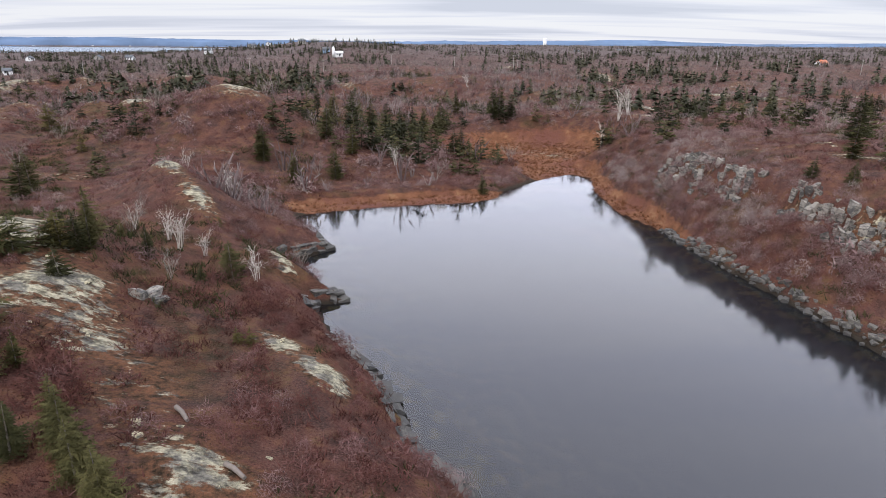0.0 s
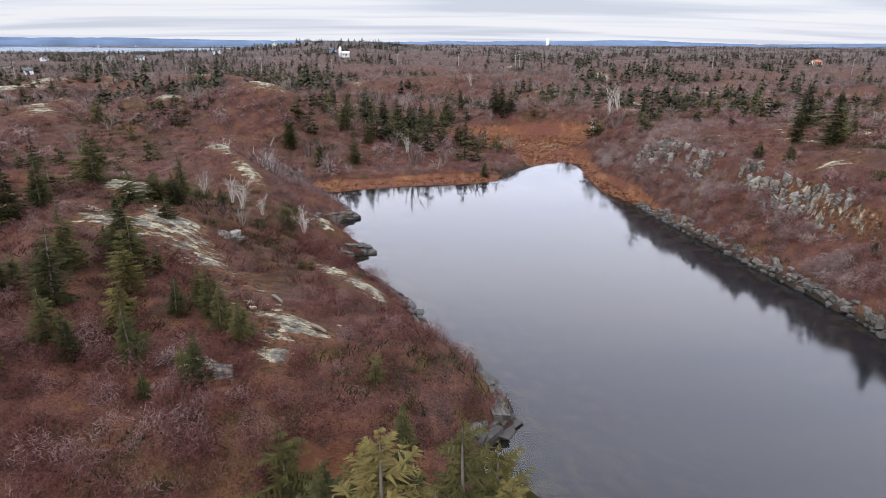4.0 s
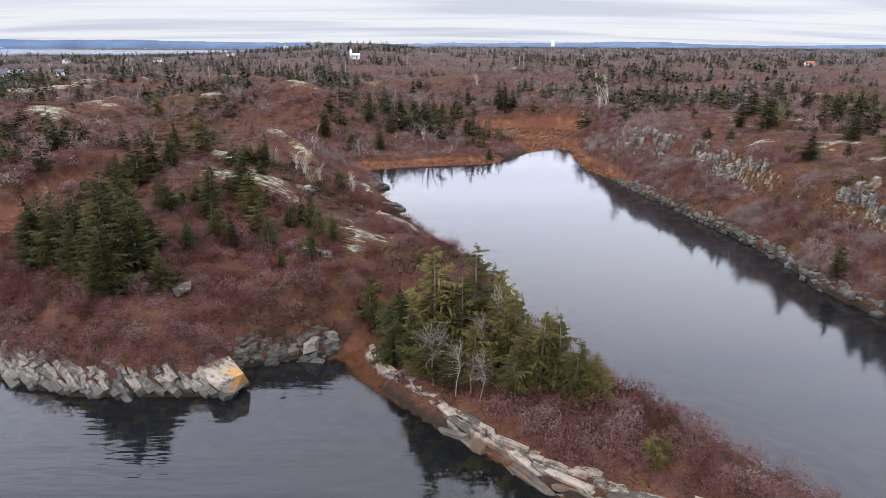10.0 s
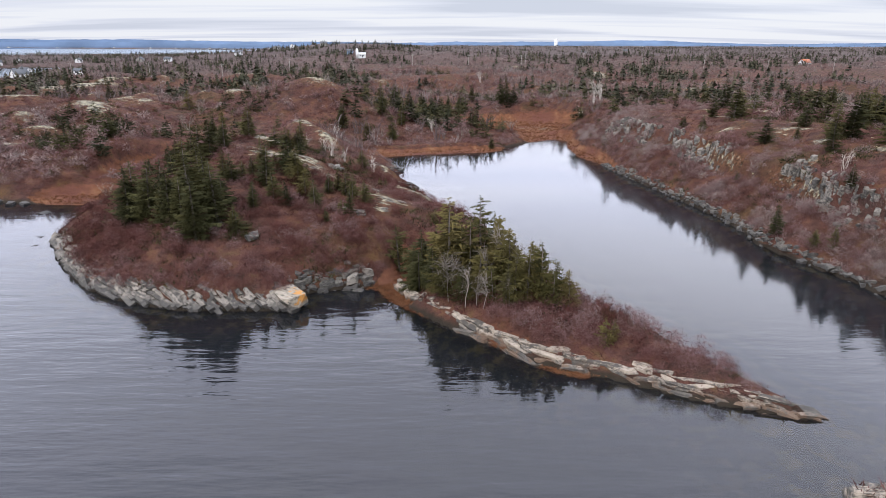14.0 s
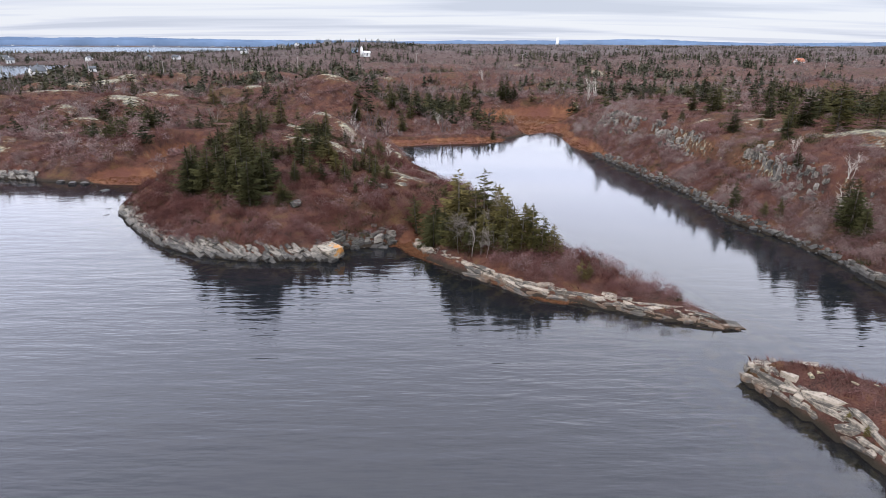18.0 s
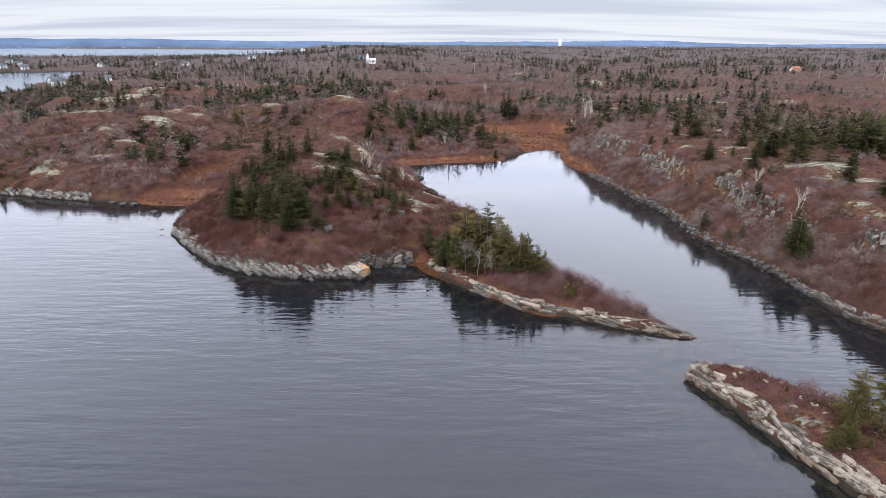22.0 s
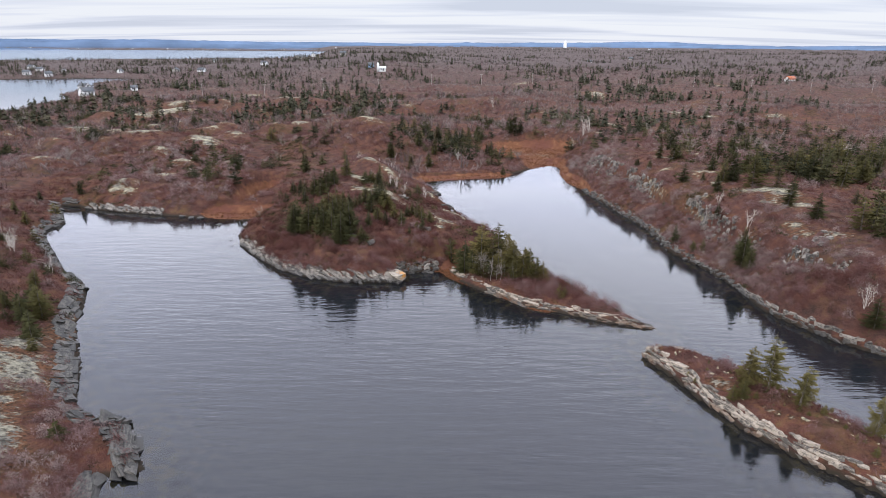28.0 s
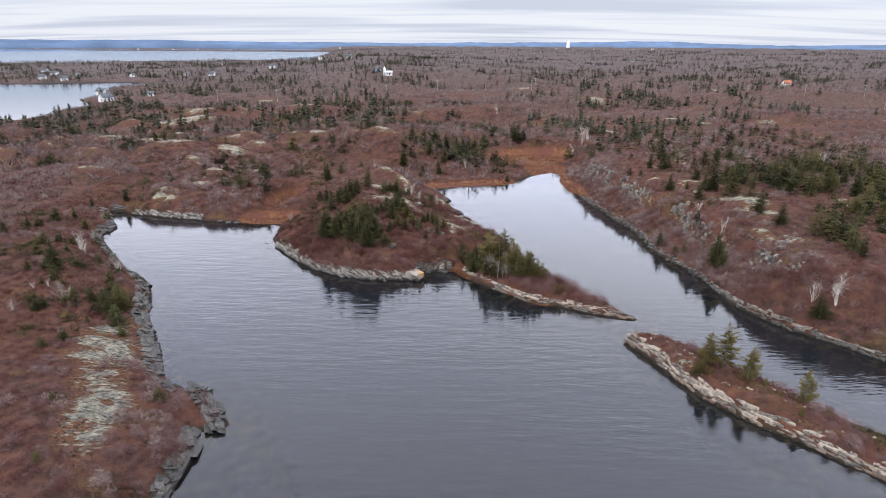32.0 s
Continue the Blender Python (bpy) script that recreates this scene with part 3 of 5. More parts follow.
# ---- mesh helpers ----
def mesh_from(name, verts, faces, mat=None, tint=None, attr=None, smooth_faces=False):
    """verts (n, 3), faces (m, 3 or 4) as numpy arrays."""
    verts, faces = np.asarray(verts, np.float32), np.asarray(faces, np.int32)
    me = bpy.data.meshes.new(name)
    k = faces.shape[1]
    me.vertices.add(len(verts))
    me.vertices.foreach_set("co", verts.ravel())
    me.loops.add(faces.size)
    me.loops.foreach_set("vertex_index", faces.ravel())
    me.polygons.add(len(faces))
    me.polygons.foreach_set("loop_start", np.arange(len(faces), dtype=np.int32) * k)
    me.update(calc_edges=True)
    if smooth_faces:
        me.polygons.foreach_set("use_smooth", np.ones(len(faces), bool))
    if tint is not None:
        me.attributes.new("tint", "FLOAT", "POINT").data.foreach_set("value", np.asarray(tint, np.float32))
    if attr is not None:
        me.attributes.new(attr[0], "FLOAT_COLOR", "POINT").data.foreach_set("color", np.asarray(attr[1], np.float32).ravel())
    if mat:
        me.materials.append(mat)
    return me


def part(name, mesh, parent, label=""):
    ob = new(name, mesh)
    ob.parent = parent
    if label:
        ob["label"] = label
    return ob


class Pile:
    """Gathers many small shapes into one mesh."""

    def __init__(self):
        self.v, self.f, self.t, self.n = [], [], [], 0

    def add(self, verts, faces, tint=0.0):
        self.v.append(verts)
        self.f.append(np.asarray(faces) + self.n)
        self.t.append(np.full(len(verts), tint) if np.isscalar(tint) else tint)
        self.n += len(verts)

    def mesh(self, name, mat):
        return mesh_from(name, np.concatenate(self.v), np.concatenate(self.f), mat, np.concatenate(self.t))


def scattered(shapes, places, rng, low, high, tints, squash=(0.85, 1.15), shade=0.3):
    """Many turned and sized copies of a few shapes as arrays: verts, faces, tint."""
    v, f, t, n = [], [], [], 0
    kind = rng.randint(0, len(shapes), len(places))
    for k, (sv, sf) in enumerate(shapes):
        here = places[kind == k]
        if not len(here):
            continue
        a = rng.rand(len(here)) * 2 * math.pi
        size = low + (high - low) * rng.rand(len(here)) ** 1.3
        tall = size * (squash[0] + (squash[1] - squash[0]) * rng.rand(len(here)))
        c, s = np.cos(a) * size, np.sin(a) * size
        x = c[:, None] * sv[:, 0] - s[:, None] * sv[:, 1] + here[:, :1]
        y = s[:, None] * sv[:, 0] + c[:, None] * sv[:, 1] + here[:, 1:2]
        z = tall[:, None] * sv[:, 2] + here[:, 2:3]
        v.append(np.stack([x, y, z], -1).reshape(-1, 3))
        f.append((sf[None] + (np.arange(len(here)) * len(sv))[:, None, None]).reshape(-1, sf.shape[1]) + n)
        # paler twig tips, and darker feet painted for the shade inside the plant
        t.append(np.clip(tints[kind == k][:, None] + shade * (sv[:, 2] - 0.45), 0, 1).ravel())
        n += len(here) * len(sv)
    return np.concatenate(v), np.concatenate(f), np.concatenate(t)


# ---- ground and water ----
def spaced(low, a, b, high, step, grow):
    mid = list(np.arange(a, b + step / 2, step))
    out, v, d = [], b, step
    while v < high:
        d *= grow
        v += d
        out.append(min(v, high))
    back, v, d = [], a, step
    while v > low:
        d *= grow
        v -= d
        back.append(max(v, low))
    return np.array(back[::-1] + mid + out)


def grid_mesh(xs, ys):
    gx, gy = np.meshgrid(xs, ys)
    i = np.arange(len(xs) * len(ys)).reshape(len(ys), len(xs))
    faces = np.stack([i[:-1, :-1], i[:-1, 1:], i[1:, 1:], i[1:, :-1]], -1).reshape(-1, 4)
    return gx.ravel(), gy.ravel(), faces


def build_ground():
    xs, ys = spaced(-4700, -105, 78, 4700, 0.76, 1.06), spaced(-900, -44, 160, 4000, 0.76, 1.035)
    gx, gy, faces = grid_mesh(xs, ys)
    z, rock, marsh, bed, _ = terrain(gx, gy)
    col = np.stack([rock, marsh, bed, np.ones_like(z)], -1)
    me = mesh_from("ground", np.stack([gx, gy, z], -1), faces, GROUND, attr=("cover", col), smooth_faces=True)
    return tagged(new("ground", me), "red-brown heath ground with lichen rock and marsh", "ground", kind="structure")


def build_water():
    xs, ys = spaced(-4700, -105, 78, 4700, 1.5, 1.12), spaced(-900, -44, 160, 3600, 1.5, 1.08)
    gx, gy, faces = grid_mesh(xs, ys)
    # the enclosed pool lies calmer than the open inlet
    pool = smooth(gy - (4 + 0.0 * gx), -14, 26) * smooth(gx, -8, 6) + smooth(gy, 45, 60)
    calm = 0.80 - 0.75 * np.clip(pool, 0, 1)
    # beyond the inlet the waves are too small to tell apart; far blurs and tints the mirror
    far = smooth(gy, 180, 500)
    blur = 0.02 + 0.055 * np.clip(pool, 0, 1) * (1 - far) + 0.09 * far
    depth = -terrain(gx, gy)[0]
    shallow = np.exp(-np.maximum(depth - 0.1, 0) / 0.85) * (1 - far)
    # the water lies still close under the shore
    calm = calm * (0.3 + 0.7 * smooth(depth, 0.3, 2.0)) * (1 - 0.6 * smooth(gy, 12, 48))
    v = np.stack([gx, gy, np.zeros_like(gx)], -1)
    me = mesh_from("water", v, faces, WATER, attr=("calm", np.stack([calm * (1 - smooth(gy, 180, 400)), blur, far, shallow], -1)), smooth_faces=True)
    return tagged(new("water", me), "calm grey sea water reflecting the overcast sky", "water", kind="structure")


build_ground()
build_water()


def build_hills():
    """Hills on the far shore, close to the end of sight; their blue is painted haze."""
    rng = np.random.RandomState(4)
    v, f = [], []
    n = 260
    for row, (dist, low, lift) in enumerate(((3300, 5, 0.3), (3900, 22, 0.5), (4350, 36, 0.7))):
        base = len(v)
        for k in range(n):
            a = radians(-62 + 124 * k / (n - 1))
            x, y = math.sin(a) * dist, math.cos(a) * dist
            h = low + 1.7 * lift * (12 * noise.noise((a * 5, row * 7.1, 0)) + 6 * noise.noise((a * 19, row, 3)) + 3 * noise.noise((a * 90, row, 5)))
            h += 12 * math.exp(-((a - 0.22) / 0.22) ** 2) * (row > 0)
            h += 9 * math.exp(-((a + 0.5) / 0.35) ** 2) * (row > 0) + 9 * math.exp(-((a - 0.16) / 0.03) ** 2) * (row == 1)
            v += [(x, y, -4), (x, y, max(h, 3)), (x * 1.06, y * 1.06, max(h, 3) * 0.4)]
        for k in range(n - 1):
            p = base + 3 * k
            f += [(p, p + 3, p + 4, p + 1), (p + 1, p + 4, p + 5, p + 2)]
    tagged(new("backdrop", mesh_from("backdrop", v, f, HILLS, smooth_faces=True)), "distant wooded hills across the bay, painted haze blue", "hills", kind="structure")


build_hills()


# ---- plants ----
def blade(p, q, width, rng):
    """A thin three-sided twig from p to q."""
    p, q = np.array(p, float), np.array(q, float)
    d = q - p
    side = np.cross(d, rng.randn(3))
    side *= width / (np.linalg.norm(side) + 1e-9)
    return np.array([p - side, p + side, q]), np.array([[0, 1, 2]])


def bush_shape(seed, stems, twigs, spread, width):
    """A bare bush of unit height: stems fan out into a dome and end in a haze of twigs."""
    rng, pile = np.random.RandomState(seed), Pile()
    for _ in range(stems):
        a, lean = rng.rand() * 6.283, spread * rng.rand() ** 0.5
        foot = np.array([math.cos(a), math.sin(a), 0]) * 0.15 * rng.rand()
        way = np.array([math.cos(a) * lean, math.sin(a) * lean, 1.0])
        way *= (0.75 + 0.25 * rng.rand()) * (1 - 0.18 * lean)
        tip = foot + way
        pile.add(*blade(foot, tip, width, rng))
        for _ in range(twigs):
            k = 0.45 + 0.5 * rng.rand()
            off = way * 0.18 + rng.randn(3) * 0.13 + (0, 0, 0.07)
            pile.add(*blade(foot + way * k, foot + way * k + off, width * 0.8, rng))
    return np.concatenate(pile.v), np.concatenate(pile.f)


def puff_shape(seed, stems, twigs, width, fine=0.2):
    """A rounded leafless bush of unit height: leaning stems, and a haze of fine twigs that thickens into an uneven dome."""
    rng, pile = np.random.RandomState(seed), Pile()
    lump = 0.70 + 0.40 * rng.rand(4, 7)
    for k in range(stems + twigs):
        a, u = rng.rand() * 6.283, rng.rand() ** 0.8
        flat = math.sqrt(1 - u * u) * 0.85
        way = np.array([math.cos(a) * flat, math.sin(a) * flat, u])
        size = lump[int(u * 3.99), int(a * 7 / 6.283) % 7]
        if k < stems:
            pile.add(*blade(rng.randn(3) * (0.07, 0.07, 0), way * size * 0.95, width * 0.7, rng))
            continue
        mid = way * size * (1 - 0.45 * rng.rand() ** 1.6)
        off = rng.randn(3) * fine * 0.55 + way * fine * 0.35
        pile.add(*blade(mid - off * 0.5, mid + off * 0.5, width, rng))
    return np.concatenate(pile.v), np.concatenate(pile.f)


def tuft_shape(seed, blades, reach=0.5, width=0.05, lean=0.3):
    rng, pile = np.random.RandomState(seed), Pile()
    for _ in range(blades):
        a = rng.rand() * 6.283
        foot = np.array([math.cos(a), math.sin(a), 0]) * rng.rand() ** 0.6 * reach
        pile.add(*blade(foot, foot + np.array([rng.randn() * lean, rng.randn() * lean, 0.55 + 0.45 * rng.rand()]), width, rng))
    return np.concatenate(pile.v), np.concatenate(pile.f)


def scatter_points(rng, count, x0, x1, y0, y1):
    x, y = x0 + (x1 - x0) * rng.rand(count), y0 + (y1 - y0) * rng.rand(count)
    return x, y


def build_heath():
    rng = np.random.RandomState(11)
    low = [tuft_shape(s, 10, 1.0, 0.066, 0.5) for s in range(6)]
    big = [puff_shape(80 + s, 12, 250, 0.014, 0.2) for s in range(8)]
    tall = [puff_shape(20 + s, 8, 105, 0.021, 0.26) for s in range(8)]
    x, y = scatter_points(rng, 190000, -112, 84, -44, 172)
    z, rock, marsh, bed, shore = terrain(x, y)
    patch = lattice(x, y, 7.5, 31) + 0.6 * lattice(x, y, 2.7, 32)
    clear = (shore > 0.7) & (rock + 0.5 * lattice(x, y, 1.6, 33) < 0.27) & (marsh < 0.42)
    x, y, z, patch, shore = x[clear], y[clear], z[clear], patch[clear], shore[clear]
    # bushes stand thickest on the banks by the water
    bank = np.exp(-((shore - 4.0) / np.where(x > 25, 5.0, 4.2)) ** 2) * np.where(x > 25, 3.4, 0.95)
    bank *= np.where((x > 5) & (y < 3), 0.04, 1.0) * np.where(x < -85, 0.3, 1)
    wood = lattice(x, y, 15, 37) + 0.5 * lattice(x, y, 5, 38)
    alder = rng.rand(len(x)) < np.clip(0.016 + 0.13 * bank + 0.15 * smooth(wood, 0.0, 0.55), 0, 0.5)
    # large domed alders on the banks, thickest at the foot of the island
    foot = (x > -50) & (x < -7) & (y > 22) & (y < 44) & (shore < 13)
    spit_top = (x > -3) & (x < 18) & (y < 24) & (y > 5)
    grown = alder.copy()
    alder &= rng.rand(len(x)) < 0.75
    dome = (grown & ~alder) | (foot & (rng.rand(len(x)) < 0.17)) | (spit_top & (shore > 0.9) & (rng.rand(len(x)) < 0.13)) | ((x > 28) & (x < 50) & (y > 0) & (y < 120) & (shore > 1) & (shore < 7) & (rng.rand(len(x)) < 0.10))
    near = np.clip(1.3 - (y + 20) / 190, 0.28, 1)
    alder &= rng.rand(len(x)) < near ** 0.5
    # the landward side of the island is grown over thickly
    alder |= (x > -46) & (x < -6) & (y > 26) & (y < 62) & (rng.rand(len(x)) < 0.22 * smooth(lattice(x, y, 8, 73), -0.5, 0.1))
    dome &= (rng.rand(len(x)) < near) & (shore > 1.0)
    alder &= ~dome
    mat = ~alder & ~dome & (lattice(x, y, 10, 71) + 0.6 * lattice(x, y, 3.1, 72) > np.where((x > -46) & (x < -6) & (y > 28) & (y < 82), 0.12, 0.45)) & (rng.rand(len(x)) < 0.8 * near)
    heath = ~alder & ~dome & ~mat & (rng.rand(len(x)) < 0.62 * near) & (patch > -0.8)
    p = np.stack([x[mat], y[mat], z[mat] - 0.05], -1)
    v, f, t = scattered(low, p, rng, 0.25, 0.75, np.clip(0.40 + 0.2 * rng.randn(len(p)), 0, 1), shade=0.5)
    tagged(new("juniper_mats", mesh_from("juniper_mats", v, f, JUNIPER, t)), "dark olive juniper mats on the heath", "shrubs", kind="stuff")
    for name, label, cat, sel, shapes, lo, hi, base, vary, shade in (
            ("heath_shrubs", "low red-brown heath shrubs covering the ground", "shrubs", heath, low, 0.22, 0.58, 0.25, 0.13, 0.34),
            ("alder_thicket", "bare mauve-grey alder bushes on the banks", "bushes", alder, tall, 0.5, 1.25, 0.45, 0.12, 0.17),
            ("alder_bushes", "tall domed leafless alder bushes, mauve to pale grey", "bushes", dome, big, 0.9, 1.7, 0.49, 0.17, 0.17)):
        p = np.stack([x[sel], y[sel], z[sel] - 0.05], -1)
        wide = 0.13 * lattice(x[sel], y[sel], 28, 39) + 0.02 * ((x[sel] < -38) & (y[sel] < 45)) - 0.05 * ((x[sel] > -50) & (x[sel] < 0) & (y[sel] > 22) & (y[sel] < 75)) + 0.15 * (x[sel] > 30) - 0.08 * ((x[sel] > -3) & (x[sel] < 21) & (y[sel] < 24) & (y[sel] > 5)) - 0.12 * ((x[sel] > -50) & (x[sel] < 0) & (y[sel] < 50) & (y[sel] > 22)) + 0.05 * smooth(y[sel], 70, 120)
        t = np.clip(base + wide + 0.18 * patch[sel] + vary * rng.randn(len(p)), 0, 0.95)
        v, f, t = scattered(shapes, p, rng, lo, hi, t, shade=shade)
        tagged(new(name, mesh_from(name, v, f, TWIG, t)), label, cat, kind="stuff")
    # farther brush, coarser
    far = [tuft_shape(40 + s, 11, 0.75, 0.07, 0.4) for s in range(6)]
    n = 40000
    y = -30 + 800 * rng.rand(n) ** 1.35
    x = (rng.rand(n) * 2 - 1) * (130 + 0.85 * (y + 60))
    z, rock, marsh, bed, shore = terrain(x, y)
    patch = lattice(x, y, 24, 34) + 0.5 * lattice(x, y, 9, 35) + 0.4 * lattice(x, y, 3.5, 36)
    inner = (x > -110) & (x < 82) & (y < 168)
    ok = (shore > 1.5) & (rock < 0.42) & (marsh < 0.4) & (patch > -0.35 - 0.4 * smooth(y, 350, 600)) & ~inner
    p = np.stack([x, y, z - 0.1], -1)[ok]
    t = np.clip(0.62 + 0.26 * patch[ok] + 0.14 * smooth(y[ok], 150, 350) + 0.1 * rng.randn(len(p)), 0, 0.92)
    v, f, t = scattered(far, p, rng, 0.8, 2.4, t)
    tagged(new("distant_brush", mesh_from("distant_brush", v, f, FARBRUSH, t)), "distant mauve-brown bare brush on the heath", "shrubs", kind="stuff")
    # grey-mauve thickets in the hollows of the heath behind
    hollow = [puff_shape(120 + s, 4, 46, 0.055, 0.32) for s in range(6)]
    n = 36000
    y = 66 + 300 * rng.rand(n)
    x = (rng.rand(n) * 2 - 1) * (140 + 0.72 * y)
    z, rock, marsh, bed, shore = terrain(x, y)
    patch = lattice(x, y, 21, 76) + 0.7 * lattice(x, y, 8, 77)
    ok = (shore > 1.2) & (rock < 0.25) & (marsh < 0.35) & (patch > 0.12) & (rng.rand(n) < np.where(x > 28, 0.45, 0.8)) & ~((x > -50) & (x < 0) & (y < 80))
    p = np.stack([x, y, z - 0.1], -1)[ok]
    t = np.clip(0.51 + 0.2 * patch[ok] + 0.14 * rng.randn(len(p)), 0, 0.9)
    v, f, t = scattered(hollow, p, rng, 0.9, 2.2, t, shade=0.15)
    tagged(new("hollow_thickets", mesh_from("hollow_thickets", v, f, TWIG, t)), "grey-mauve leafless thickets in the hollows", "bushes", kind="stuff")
    # grass in the wet hollows
    tuft = [tuft_shape(s, 12) for s in range(4)]
    x, y = scatter_points(rng, 60000, -75, 55, 20, 170)
    z, rock, marsh, bed, shore = terrain(x, y)
    ok = (marsh > 0.45) & (shore > 0.1)
    p = np.stack([x, y, z], -1)[ok]
    t = np.clip(0.4 + 0.25 * lattice(p[:, 0], p[:, 1], 6, 36) + 0.15 * rng.randn(len(p)), 0, 1)
    v, f, t = scattered(tuft, p, rng, 0.22, 0.5, t)
    tagged(new("marsh_grass", mesh_from("marsh_grass", v, f, GRASS, t)), "rust-orange dead marsh grass by the water", "grass", kind="stuff")


    # orange rockweed and drowned grass between the spit's rock and the water
    weed = [tuft_shape(90 + s, 16, 0.8, 0.05, 0.55) for s in range(4)]
    x, y = scatter_points(rng, 26000, -10, 12, 8, 32)
    d, wet = edge_distance(x, y, INLET)
    belt = np.where(wet, -d, d)
    ok = (belt > -0.7) & (belt < 1.1) & (x - y < -2 + 4 * lattice(x, y, 2.0, 75)) & (x + y > 17) & (lattice(x, y, 2.6, 74) + 0.3 * (x < -2) > 0.0) & (x + 0.8 * y < 20.5)
    p = np.stack([x, y, np.where(wet, 0.0, 0.06)], -1)[ok]
    v, f, t = scattered(weed, p, rng, 0.2, 0.4, np.clip(0.45 + 0.25 * rng.randn(len(p)), 0, 1), squash=(0.3, 0.5))
    tagged(new("rockweed", mesh_from("rockweed", v, f, GRASS, t)), "orange-brown rockweed along the foot of the spit", "seaweed", kind="stuff")


def conifer_crown(seed, height, radius, levels, per, low=0.08, droop=0.25, gap=0.0, side_sprays=3, shape=0.85, leaf=1.0):
    """Uneven whorls of branches, each a feather of needle sprays."""
    rng, pile = np.random.RandomState(seed), Pile()
    step = height * (1 - low) / levels
    lop = 1 + 0.25 * rng.randn(8)
    for k in range(levels):
        u = k / (levels - 1)
        ring = radius * ((1 - u) ** shape * (1 - 0.35 * max(0, 0.25 - u) / 0.25) + 0.06)
        for b in range(per if u < 0.75 else max(3, per - 3)):
            if rng.rand() < gap:
                continue
            a = 6.283 * (b + rng.rand()) / per + k * 1.3
            l = ring * (0.45 + 0.7 * rng.rand()) * min(1.35, max(0.55, lop[int(a * 8 / 6.283) % 8]))
            z = height * (low + (1 - low) * u) + step * rng.uniform(-0.7, 0.7)
            out = np.array([math.cos(a), math.sin(a), 0])
            side = np.array([-out[1], out[0], 0])
            p0 = np.array([0, 0, z])
            lift = rng.uniform(-0.1, 0.25)
            mid = p0 + out * l * 0.55 + (0, 0, -droop * l * 0.35 + lift * l * 0.3)
            tip = p0 + out * l + (0, 0, -droop * l * 0.6 + lift * l)
            w = 0.03 * l + 0.012
            pile.add(np.array([p0, mid - side * w, tip, mid + side * w]), np.array([[0, 1, 2], [0, 2, 3]]))
            for n in range(side_sprays):
                k = 0.15 + 0.85 * (n + rng.rand()) / side_sprays
                q = p0 + (mid - p0) * k / 0.55 if k < 0.55 else mid + (tip - mid) * (k - 0.55) / 0.45
                reach = (0.36 * (1 - k) + 0.10) * l + 0.05
                for sgn in (-1, 1):
                    e = q + out * reach * rng.uniform(0.3, 0.8) + side * sgn * reach * rng.uniform(0.7, 1.2) + (0, 0, rng.uniform(-0.45, 0.15) * reach)
                    b = (0.030 * l + 0.024) * leaf
                    pile.add(np.array([q - out * b - (0, 0, rng.rand() * b), e, q + out * b + (0, 0, rng.uniform(-0.5, 1) * b)]), np.array([[0, 1, 2]]))
    pile.add(*blade((0, 0, height * 0.9), (0, 0, height * 1.05), 0.04 * radius + 0.01, rng))
    return pile


def tube_rows(points, radii, sides=6):
    """A tapered round limb along points."""
    pts, v, f = [np.array(p, float) for p in points], [], []
    for k, (p, r) in enumerate(zip(pts, radii)):
        d = pts[min(k + 1, len(pts) - 1)] - pts[max(k - 1, 0)]
        d /= np.linalg.norm(d) + 1e-9
        a = np.cross(d, (0.3, 1, 0.2))
        a /= np.linalg.norm(a)
        b = np.cross(d, a)
        for s in range(sides):
            t = 6.283 * s / sides
            v.append(p + r * (math.cos(t) * a + math.sin(t) * b))
    for k in range(len(pts) - 1):
        for s in range(sides):
            i, j = k * sides + s, k * sides + (s + 1) % sides
            f += [(i, j, j + sides), (i, j + sides, i + sides)]
    return np.array(v), np.array(f)


GROUPS = {"spruce": "spruces along the coast", "young_spruce": "young spruces among the shrubs", "dead_spruce": "dead spruces in the thicket", "birch": "birch clumps on the heath", "bare_tree": "bare grey trees on the heath"}


def make_conifer(name, seed, height, radius, needle, levels, per, label, low=0.08, droop=0.25, gap=0.0, sprays=9, shape=0.85):
    rng = np.random.RandomState(seed)
    tree = tagged(new(name), label, "tree", GROUPS[name])
    tree.empty_display_size = 0.3
    bend = rng.randn(2) * 0.05 * height * 0.3
    pts = [(0, 0, -0.3), (bend[0] * 0.2, bend[1] * 0.2, height * 0.3), (bend[0] * 0.1, bend[1] * 0.1, height * 0.65), (0, 0, height)]
    v, f = tube_rows(pts, [0.022 * height, 0.017 * height, 0.010 * height, 0.002 * height])
    part("trunk", mesh_from("trunk", v, f, BARK, smooth_faces=True), tree, "grey-brown straight trunk")
    pile = conifer_crown(seed, height, radius, levels, per, low, droop, gap, sprays, shape)
    part("crown", pile.mesh("crown", needle), tree)
    return tree


